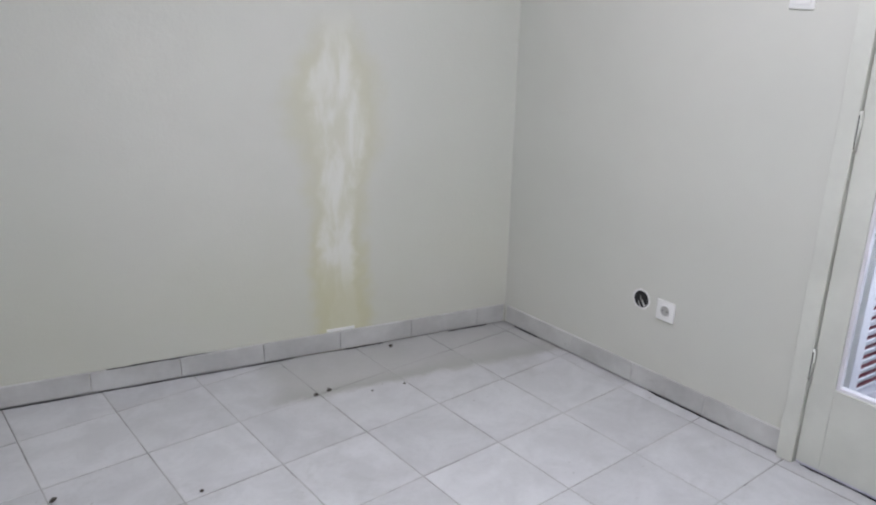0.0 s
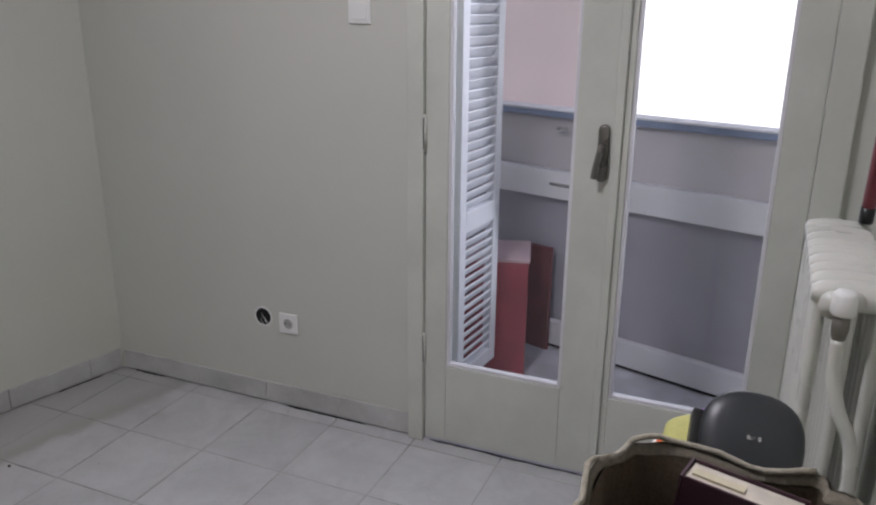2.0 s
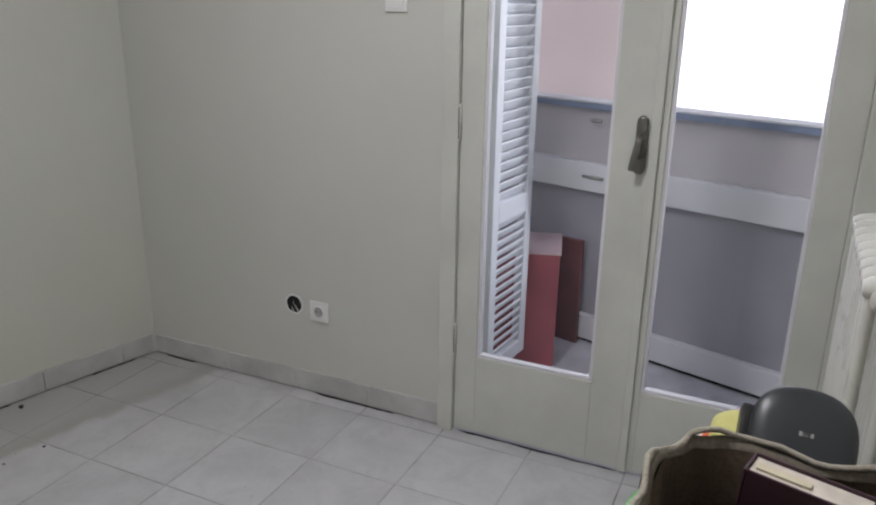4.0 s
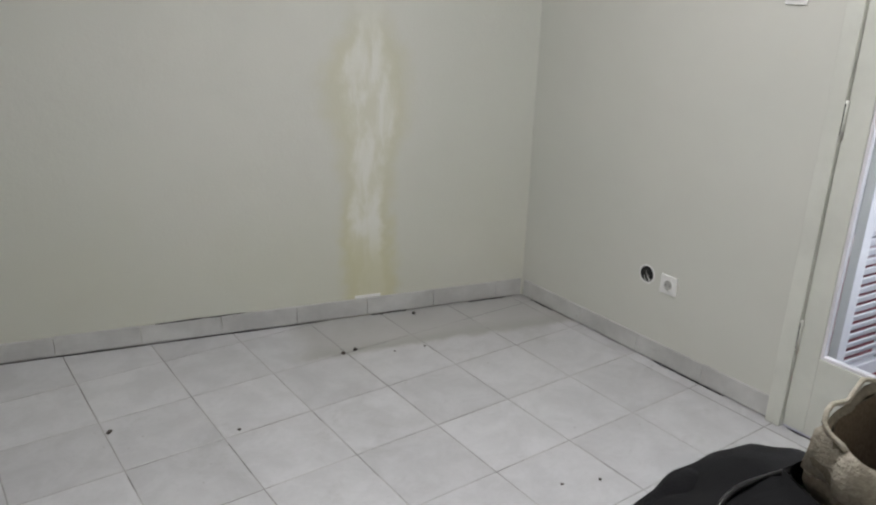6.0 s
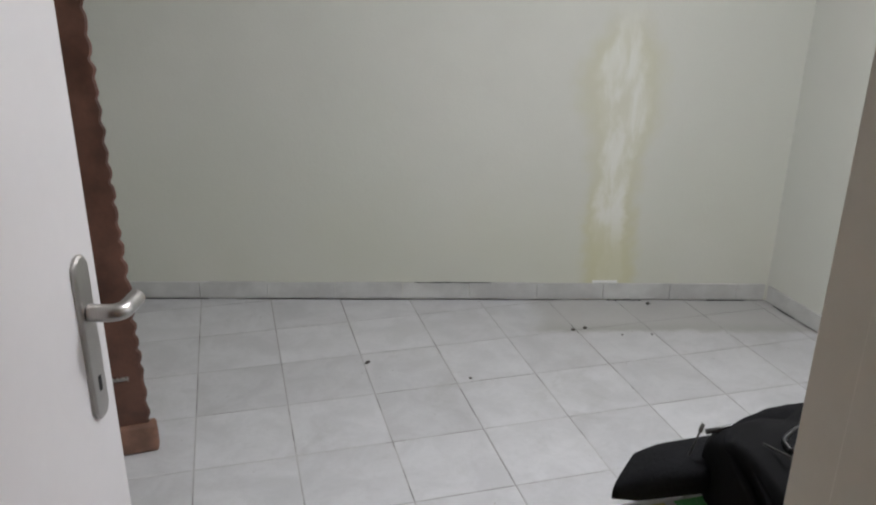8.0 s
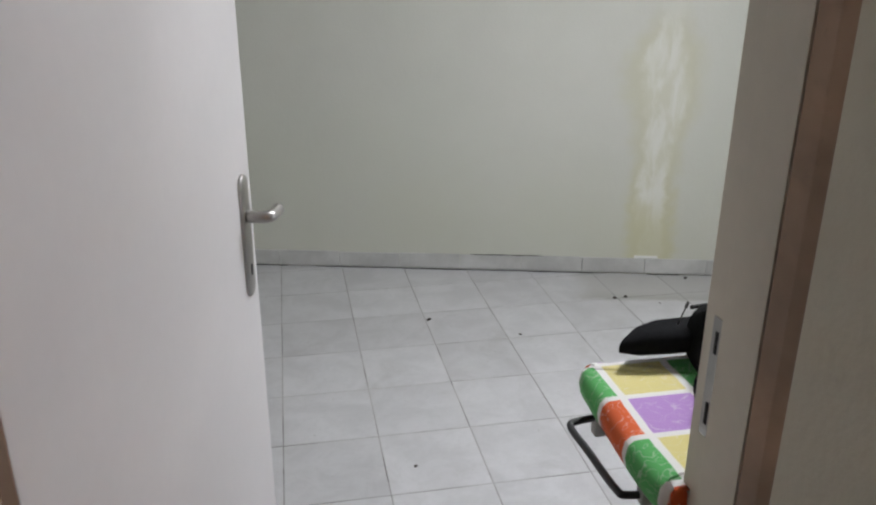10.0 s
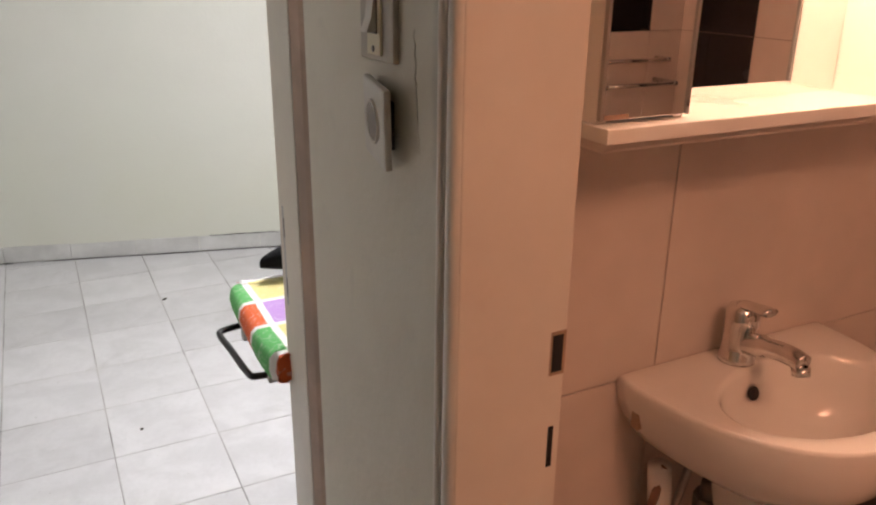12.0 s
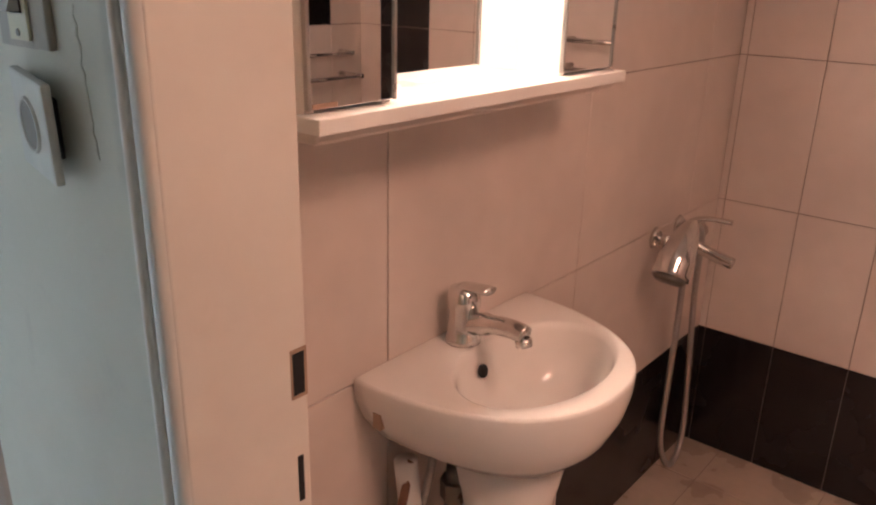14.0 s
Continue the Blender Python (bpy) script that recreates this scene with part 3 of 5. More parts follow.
def bath_door_frame():
    f = thing("door_frame", "pale painted bathroom door frame with rounded casing", "door frame", kind="structure")
    part("lining", boxm(0.268, 0.395, BD0, BD0 + 0.023, 0, 2.05, 0.002), M_BJAMB, f)
    part("lining", boxm(0.268, 0.395, BD1 - 0.023, BD1, 0, 2.05, 0.002), M_BJAMB, f)
    part("head_lining", boxm(0.268, 0.395, BD1, BD0, 2.05, 2.069, 0.002), M_BJAMB, f)
    part("casing", tubem([(0.271, BD0 + 0.0112, 0), (0.271, BD0 + 0.0112, 2.06)], 0.011, 12), M_BJAMB, f, smooth=True)
    part("casing", tubem([(0.267, BD0 + 0.034, 0), (0.267, BD0 + 0.034, 2.08)], 0.0055, 10), M_BJAMB, f, smooth=True)
    part("casing", tubem([(0.266, BD1 - 0.013, 0), (0.266, BD1 - 0.013, 2.06)], 0.011, 12), M_BJAMB, f, smooth=True)
    for z0, z1, x0 in ((1.108, 1.150, 0.378), (0.992, 1.042, 0.380)):
        part("strike_slot", boxm(x0, x0 + (0.013 if z0 > 1.1 else 0.006), BD0 - 0.0012, BD0 + 0.004, z0, z1), M_DARK, f, "dark chipped strike slot")
    bm = boxm(0.376, 0.3945, BD0 - 0.0008, BD0 + 0.002, 1.104, 1.154)
    part("chip", subdivided(bm, 3), M_TAN, f, "chipped paint round the slot")


bath_door_frame()


# ---- balcony door: two glazed leaves ----
def balcony_door():
    f = thing("door_frame", "cream painted frame of the balcony double door", "door frame", kind="structure")
    part("jamb", boxm(2.352, 2.50, DY0 - 0.045, DY0 + 0.012, 0, DTOP, 0.004), M_JOIN, f)
    part("jamb", boxm(2.352, 2.50, DY1, DY1 + 0.075, 0, DTOP, 0.004), M_JOIN, f)
    part("head", boxm(2.356, 2.50, DY1 + 0.075, DY0 - 0.045, DTOP - 0.06, DTOP, 0.004), M_JOIN, f)
    part("sill", boxm(2.40, 2.60, DY1 + 0.075, DY0 - 0.045, -0.005, 0.018, 0.002), M_BALC, f, "grey stone sill")
    leaves = (("left", -1.0215, -1.631, -1.101, -1.510), ("right", -1.634, -2.1645, -1.668, -2.073))
    for nm, a, b, g0, g1 in leaves:
        d = thing("door", "cream painted glazed balcony door leaf, closed", "door", (0, 0, 0), group="balcony door leaves", kind="structure")
        x0, x1, z0, zt, gz0, gz1 = 2.372, 2.412, 0.010, DTOP - 0.064, 0.306, DTOP - 0.19
        part("stile", boxm(x0, x1, g0, a, z0, zt, 0.003), M_JOIN, d)
        part("stile", boxm(x0, x1, b, g1, z0, zt, 0.003), M_JOIN, d)
        part("bottom_rail", boxm(x0, x1, g1, g0, z0, gz0, 0.003), M_JOIN, d)
        part("top_rail", boxm(x0, x1, g1, g0, gz1, zt, 0.003), M_JOIN, d)
        for y0, y1, zz0, zz1 in ((g0 - 0.011, g0, gz0, gz1), (g1, g1 + 0.011, gz0, gz1), (g1 + 0.011, g0 - 0.011, gz0, gz0 + 0.011), (g1 + 0.011, g0 - 0.011, gz1 - 0.011, gz1)):
            part("glazing_bead", boxm(2.378, 2.402, y0, y1, zz0, zz1, 0.002), M_PARAW, d, "white glazing bead")
        pane = part("pane", boxm(2.388, 2.392, g1 + 0.003, g0 - 0.003, gz0 + 0.003, gz1 - 0.003), M_GLASS, d, "clear glass pane")
        pane.visible_shadow = False
        hy = a + 0.001 if nm == "left" else b - 0.008
        for z in (0.306, 1.062, 1.90):
            h = part("hinge", tubem([(2.364, hy, z), (2.364, hy, z + 0.118)], 0.0075, 10), M_JOIN, d, "painted hinge knuckle", True)
            part("hinge_gap", boxm(2.3555, 2.3575, hy - 0.0016, hy + 0.0008, z + 0.008, z + 0.108), M_DARK, h)
        if nm == "left":
            part("meeting_bead", boxm(2.358, 2.3715, -1.648, -1.622, z0, zt, 0.003), M_JOIN, d)
            hyc = -1.596
            bm = bmesh.new()
            out = [(hyc + 0.0165 * math.cos(t), (1.169 if math.sin(t) >= 0 else 1.031) + 0.0165 * math.sin(t)) for t in [math.tau * k / 24 + 0.001 for k in range(24)]]
            loft(bm, [[(2.371 - dep, hyc + (y - hyc) * s, 1.100 + (z - 1.100) * (1 - (1 - s) * 0.25)) for y, z in out] for dep, s in ((0, 1), (0.009, 1), (0.012, 0.82))])
            esc = part("handle_plate", bm, M_GREYMET, d, "dark grey oval handle plate", True)
            line = smooth_line([(2.360, hyc, 1.122), (2.330, hyc, 1.124), (2.322, hyc + 0.002, 1.107), (2.324, hyc + 0.010, 1.067), (2.330, hyc + 0.016, 1.032)], 6)
            part("lever", tubem(line, 0.0095, 12, 1.0), M_GREYMET, esc, smooth=True)


balcony_door()


# ---- floors ----
S, GAP = 0.33, 0.0042


def tile_floor(name, region, label, mat, base_z=0.0, grout=None, s=S, x0=0.0, y0=0.0):
    root = thing(name, label, "floor", kind="structure")
    part("grout_bed", prism(region, base_z - 0.08, base_z - 0.0016), grout or M_GROUT, root)
    xs, ys = [p[0] for p in region], [p[1] for p in region]
    shared = None
    rng = random.Random(5)
    for i in range(math.floor((min(xs) - x0) / s), math.ceil((max(xs) - x0) / s)):
        for j in range(math.floor((min(ys) - y0) / s), math.ceil((max(ys) - y0) / s)):
            a, b = x0 + i * s, y0 + j * s
            quad = [(a + GAP / 2, b + GAP / 2), (a + s - GAP / 2, b + GAP / 2), (a + s - GAP / 2, b + s - GAP / 2), (a + GAP / 2, b + s - GAP / 2)]
            cut = clip(quad, region)
            if len(cut) < 3:
                continue
            whole = len(cut) == 4 and all(abs(p[0] - q[0]) + abs(p[1] - q[1]) < 1e-6 for p, q in zip(cut, quad))
            cx, cy = a + s / 2, b + s / 2
            if whole and shared is not None:
                ob = new("tile", shared)
                ob.parent = root
            else:
                loc = [(p[0] - cx, p[1] - cy) for p in cut]
                bm = bmesh.new()
                n = len(loc)
                ring = lambda k, z: [bm.verts.new((x * k, y * k, z)) for x, y in loc]
                r0, r1, r2 = ring(1, -0.006), ring(1, -0.0012), ring(0.991, 0.0)
                for p, q in ((r0, r1), (r1, r2)):
                    for k in range(n):
                        bm.faces.new((p[k], p[(k + 1) % n], q[(k + 1) % n], q[k]))
                bm.faces.new(r2)
                ob = part("tile", bm, mat, root)
                if whole:
                    shared = ob.data
            ob.location = (cx, cy, base_z + rng.uniform(-0.0005, 0.0005))
    return root


ROOM = [(WEST, -2.33), (EAST, -2.33), (EAST, CORNER.y), along(U_END)]


# ---- tiled skirting ----
def skirting():
    root = thing("baseboard", "pale grey ceramic tile skirting with dark open joints", "baseboard", kind="structure")
    rng = random.Random(11)
    ang = math.degrees(math.atan2(D_A.y, D_A.x))
    for k in range(11):
        u0, u1 = 0.155 + (k - 1) * S, 0.155 + k * S
        u0 = max(u0, 0.012)
        u1 = min(u1, U_END)
        ob = part("skirting_tile", boxm(u0 + 0.0012, u1 - 0.0012, -0.0015, 0.009 + rng.uniform(0, 0.002), 0.006, 0.088 + rng.uniform(-0.002, 0.002), 0.0012, 1), M_SKIRT, root)
        ob.matrix_world = Matrix(((D_A.x, -0.2438, 0, CORNER.x), (D_A.y, -0.9698, 0, CORNER.y), (0, 0, 1, 0), (0, 0, 0, 1)))
    y = CORNER.y - 0.02
    first = True
    while y > DY0 + 0.02:
        y1 = max(y - (0.40 if first else S), DY0 + 0.013)
        first = False
        part("skirting_tile", boxm(EAST - 0.009 - rng.uniform(0, 0.002), EAST + 0.002, y1 + 0.0012, y - 0.0012, 0.006, 0.088 + rng.uniform(-0.002, 0.002), 0.0012, 1), M_SKIRT, root)
        y = y1
    # dark cracks where the skirting has come away from wall and floor
    for u0, u1, z in ((1.36, 1.75, 0.0895), (1.02, 2.62, 0.0015), (0.10, 0.30, 0.0015), (2.75, 3.2, 0.0015), (0.62, 0.80, 0.0015)):
        pts = [(u0 + (u1 - u0) * k / 14, -0.0105 if z < 0.05 else -0.006, z + rng.uniform(-0.0012, 0.0012)) for k in range(15)]
        ob = part("open_joint", tubem(pts, [0.0005] + [rng.uniform(0.0012, 0.0032) for _ in range(13)] + [0.0005], 5), M_DARK, root, "dark open joint")
        ob.matrix_world = Matrix(((D_A.x, 0.2438, 0, CORNER.x), (D_A.y, 0.9698, 0, CORNER.y), (0, 0, 1, 0), (0, 0, 0, 1)))
    for y0, y1 in ((-0.42, -0.78), (-1.04, -1.62), (0.34, 0.18)):
        x = EAST - 0.012 if y0 > -1 else 2.368
        pts = [(x + rng.uniform(-0.002, 0.002), y0 + (y1 - y0) * k / 14, 0.003) for k in range(15)]
        part("open_joint", tubem(pts, [0.0005] + [rng.uniform(0.0015, 0.004) for _ in range(13)] + [0.0005], 5), M_DARK, root, "dark open joint")
    # white filler showing above the skirting under the damp patch
    bm = boxm(0.748, 0.872, -0.0035, 0.001, 0.090, 0.103, 0.001, 1)
    ob = part("filler", subdivided(bm, 2), M_PLASTIC, root, "bare white filler")
    ob.matrix_world = wn.matrix_world


skirting()


# ---- wall fittings in the room ----
def socket(face, normal, wall, label, mat=None, size=0.080, dirty=False):
    mat = mat or M_PLASTIC
    t = thing("wall_socket", label, "socket", face, 0)
    t.matrix_world = Matrix.Translation(face) @ pose(0, 0, 0, 90, 0, normal)
    h = size / 2
    part("plate", boxm(-h, h, -h, h, 0, 0.008, 0.003), mat, t)
    bm = bmesh.new()
    ring = lambda r, z: [(r * math.cos(k * math.tau / 28), r * math.sin(k * math.tau / 28), z) for k in range(28)]
    loft(bm, [ring(0.026, 0.0065), ring(0.0245, 0.0115), ring(0.0205, 0.0115), ring(0.0195, 0.0085)], cap=False)
    part("rim", bm, mat, t, smooth=True)
    bm = bmesh.new()
    disc(bm, (0, 0, 0.0078), (0, 0, 1), 0.0200, 0.001, 28)
    # The cup's recess shade is put in as a greyer colour.
    cup = part("cup", bm, M_GREYPL if not dirty else M_AGED, t, "round socket cup, greyed for recess shade")
    for s in (-1, 1):
        bm = bmesh.new()
        disc(bm, (0.0095 * s, 0, 0.0088), (0, 0, 1), 0.0027, 0.0006, 10)
        part("pin_hole", bm, M_DARK, cup)
        part("earth_clip", boxm(-0.003, 0.003, 0.0165 * s - 0.002, 0.0165 * s + 0.002, 0.0085, 0.011), M_STEEL, cup)
    return t


socket((EAST, -0.451, 0.353), -90, "east", "white square plastic wall socket")


def open_box():
    t = thing("junction_box", "open round hole of an empty socket box with loose wires", "socket box", (EAST, -0.335, 0.363))
    bm = bmesh.new()
    ring = lambda r, x, w=0.0: [(x, (r + w * noise.noise(Vector((k * 0.9, r * 40, 1.3)))) * math.cos(k * math.tau / 26), (r + w * noise.noise(Vector((k * 0.9, r * 40, 9.1)))) * math.sin(k * math.tau / 26)) for k in range(26)]
    loft(bm, [ring(0.042, 0.0004, 0.006), ring(0.036, -0.0020, 0.004), ring(0.0335, -0.0012, 0.002)], cap=False)
    part("rim", bm, M_PLASTIC, t, "chipped white plaster rim", True)
    bm = bmesh.new()
    loft(bm, [ring(0.034, -0.0011, 0.002)[::-1], ring(0.0325, -0.0016)[::-1]])
    part("hollow", bm, M_DARK, t, "black hollow")
    for dy, dz, w, mat in ((0.004, 0.012, 0.0022, M_STEEL), (-0.008, -0.004, 0.002, M_PLASTIC), (0.010, -0.010, 0.002, M_GREYPL)):
        line = smooth_line([(-0.0015, dy, dz), (-0.009, dy - 0.006, dz - 0.006), (-0.006, dy - 0.013, dz - 0.016), (-0.002, dy - 0.006, dz - 0.020)], 5)
        part("wire", tubem(line, w, 6), mat, t, smooth=True)


open_box()


def light_switch():
    t = thing("light_switch", "white square plastic light switch with one rocker", "switch", (EAST, -0.787, 1.494))
    part("plate", boxm(-0.008, 0, -0.040, 0.040, -0.040, 0.040, 0.003), M_PLASTIC, t)
    part("rocker", boxm(-0.012, -0.007, -0.028, 0.028, -0.028, 0.028, 0.002), M_PLASTIC, t)


light_switch()

# ---- tall brown board with a scalloped edge behind the door ----


def scalloped_board():
    t = thing("wooden_board", "tall brown varnished wooden board with a scalloped edge", "wooden board", (-0.615, -0.185, 0.0), 4)
    bm = bmesh.new()
    edge, n = [], 240
    for k in range(n + 1):
        z = 0.10 + 1.95 * k / n
        ph = z / 0.062 + 0.5 * noise.noise(Vector((z * 5, 7, 2)))
        sc = abs(math.sin(ph * math.pi)) * (0.009 + 0.004 * noise.noise(Vector((z * 4, 1, 8)))) + 0.005 * noise.noise(Vector((z * 40, 3, 1)))
        edge.append((0.150 - 0.036 * (z / 2.0) + sc, z))
    rings = [[(0.0, 0.0, z), (x - 0.007, 0.0, z), (x, 0.006, z), (x, 0.016, z), (x - 0.007, 0.022, z), (0.0, 0.022, z)] for x, z in edge]
    loft(bm, rings)
    part("board", bm, M_BROWN, t)
    bm = boxm(-0.004, 0.172, -0.018, 0.034, 0.0, 0.105, 0.014, 3)
    subdivided(bm, 1)
    crumple(bm, 0.004, 30, 2.0)
    part("foot", bm, M_FOOT, t, "worn brown wooden foot", True)
    part("catch", boxm(0.055, 0.105, -0.006, 0.0, 0.275, 0.287, 0.001), M_STEEL, t, "small pale metal catch")
    return t


scalloped_board()


# ---- radiator on the south wall ----
def radiator():
    x0, pitch, n, yc, top, low = 1.450, 0.0530, 9, -2.197, 1.092, 0.14
    t = thing("radiator", "cream enamelled column radiator with a white valve", "radiator", (x0, yc, 0))
    bm = bmesh.new()
    for y in (-0.047, 0.0, 0.047):
        rings = [[(math.cos(a) * 0.0135, y + math.sin(a) * 0.0115, z) for a in [math.tau * k / 10 for k in range(10)]] for z in (low + 0.02, top - 0.02)]
        loft(bm, rings, cap=False)
    for z, s in ((top - 0.026, 1), (low + 0.026, -1)):
        rings = []
        for k in range(13):
            a = math.pi * k / 12
            yy = -math.cos(a) * 0.062
            hh = 0.026 * max(0.25, math.sin(a)) ** 0.5
            rings.append([(math.cos(b) * 0.0185, yy, z + math.sin(b) * hh) for b in [math.tau * j / 10 for j in range(10)]])
        loft(bm, rings)
    first = part("section", bm, M_RAD, t, smooth=True)
    for k in range(1, n):
        ob = new("section", first.data)
        ob.parent = t
        ob.location = (k * pitch, 0, 0)
    for z in (top - 0.028, low + 0.028):
        part("header", tubem([(-0.02, 0, z), (pitch * (n - 1) + 0.02, 0, z)], 0.018, 10), M_RAD, t, smooth=True)
    for x in (0.05, pitch * (n - 1) - 0.05):
        part("foot", boxm(x - 0.012, x + 0.012, -0.045, 0.045, 0.0, low + 0.01, 0.004), M_RAD, t)
    zv = top - 0.036
    bm = bmesh.new()
    disc(bm, (-0.030, 0.028, zv), (1, 0, 0), 0.024, 0.022, 20, 0.020)
    part("end_cap", bm, M_RAD, t, smooth=True)
    bm = bmesh.new()
    tube(bm, [(-0.050, 0.016, zv - 0.006), (-0.050, 0.016, zv - 0.001), (-0.050, 0.016, zv + 0.028), (-0.050, 0.016, zv + 0.034)], [0.017, 0.0195, 0.0185, 0.014], 18)
    valve = part("valve_knob", bm, M_PLASTIC, t, "white plastic valve knob", True)
    part("valve_body", tubem([(-0.050, 0.016, zv - 0.052), (-0.050, 0.016, zv - 0.030), (-0.050, 0.016, zv - 0.006)], [0.010, 0.0135, 0.0125], 12), M_GREYMET, valve, "grey metal valve body", True)
    line = smooth_line([(-0.050, 0.016, zv - 0.048), (-0.050, 0.014, zv - 0.11), (-0.054, -0.002, zv - 0.17), (-0.058, -0.028, zv - 0.23), (-0.060, -0.036, zv - 0.32), (-0.060, -0.036, zv - 0.60), (-0.060, -0.036, 0.0)], 8)
    part("pipe", tubem(line, 0.0115, 12), M_RAD, t, smooth=True)


radiator()


def red_stick():
    t = thing("broom_stick", "red painted stick with a black end above the radiator", "stick", (1.862, -2.245, 1.0925))
    part("stick", tubem([(0, 0, 0.03), (-0.095, -0.008, 0.92)], 0.0135, 12), M_RED, t, smooth=True)
    part("end_cap", tubem([(0.003, 0, 0.0), (0.0, 0, 0.034)], 0.0142, 12), M_BLACKTUBE, t, "black chipped end", True)


red_stick()


# ---- ironing board and what lies on it ----
BT = 0.872


def ironing_board():
    t = thing("ironing_board", "ironing board with a patchwork green, orange, yellow and purple cover", "ironing board", (0, 0, 0))
    # plan outline: square rounded end here, tapered nose far off
    right = [(1.36, -2.03), (1.35, -1.985), (1.30, -1.962), (1.18, -1.915), (1.02, -1.868), (0.80, -1.825), (0.60, -1.797), (0.30, -1.797), (0.262, -1.805), (0.245, -1.835)]
    left = [(0.236, -1.99), (0.232, -2.135), (0.246, -2.168), (0.28, -2.178), (0.60, -2.172), (1.05, -2.165), (1.22, -2.140), (1.31, -2.105), (1.35, -2.070)]
    plan = [(p.x, p.y) for p in smooth_line([(x, y, 0) for x, y in right + left + right[:1]], 4)[:-1]]
    c = Vector((sum(p[0] for p in plan) / len(plan), sum(p[1] for p in plan) / len(plan), 0))

    def ring(ins, z, wob=0.0):
        out = []
        for i, (x, y) in enumerate(plan):
            a, b = Vector((*plan[i - 1], 0)), Vector((*plan[(i + 1) % len(plan)], 0))
            d = (b - a).normalized()
            nrm = Vector((d.y, -d.x, 0))
            p = Vector((x, y, 0)) + nrm * ins
            k = wob * noise.noise(Vector((x * 22, y * 22, z * 9)))
            out.append((p.x + nrm.x * k, p.y + nrm.y * k, z + k * 0.5))
        return out
    sgn = 1 if Vector((ring(0.05, 0)[0][0] - plan[0][0], 0, 0)).x < 0 else -1
    bm = bmesh.new()
    loft(bm, [ring(sgn * 0.020, BT - 0.052, 0.004), ring(sgn * 0.004, BT - 0.050, 0.005), ring(0, BT - 0.030, 0.005), ring(sgn * 0.003, BT - 0.010, 0.003), ring(sgn * 0.012, BT - 0.001, 0.0015), ring(sgn * 0.026, BT + 0.0005)], cap=False)
    bm.verts.ensure_lookup_table()
    last = [v for v in bm.verts][-len(plan):]
    mid = bm.verts.new((0.85, -1.985, BT + 0.001))
    for k in range(len(last)):
        bm.faces.new((last[k], last[(k + 1) % len(last)], mid))
    part("cover", bm, M_PATCH, t, "patchwork printed cotton cover", True)
    line = smooth_line([(0.275, -1.880, 0.806), (0.225, -1.882, 0.803), (0.205, -1.893, 0.800), (0.212, -1.96, 0.794), (0.222, -2.050, 0.786), (0.236, -2.068, 0.785), (0.30, -2.070, 0.785)], 6)
    part("iron_rest", tubem(line, 0.0065, 10), M_BLACKTUBE, t, "black wire iron rest", True)
    part("bracket", boxm(0.252, 0.290, -1.892, -1.868, 0.770, 0.824, 0.006), M_GREYPL, t, "grey plastic bracket")
    part("bracket", boxm(0.252, 0.290, -2.082, -2.058, 0.770, 0.824, 0.006), M_GREYPL, t, "grey plastic bracket")
    for y, xa, xb in ((-1.90, 0.42, 1.22), (-2.08, 0.45, 1.18)):
        part("leg", tubem([(xa, y, 0.815), (xb, y, 0.012)], 0.011, 10), M_BLACKTUBE, t, smooth=True)
        part("leg", tubem([(xb - 0.05, y + 0.03, 0.815), (xa + 0.03, y + 0.03, 0.012)], 0.011, 10), M_BLACKTUBE, t, smooth=True)
    for x in (0.46, 1.20):
        part("foot_bar", tubem([(x, -1.80, 0.012), (x, -2.145, 0.012)], 0.012, 10), M_BLACKTUBE, t, smooth=True)


ironing_board()


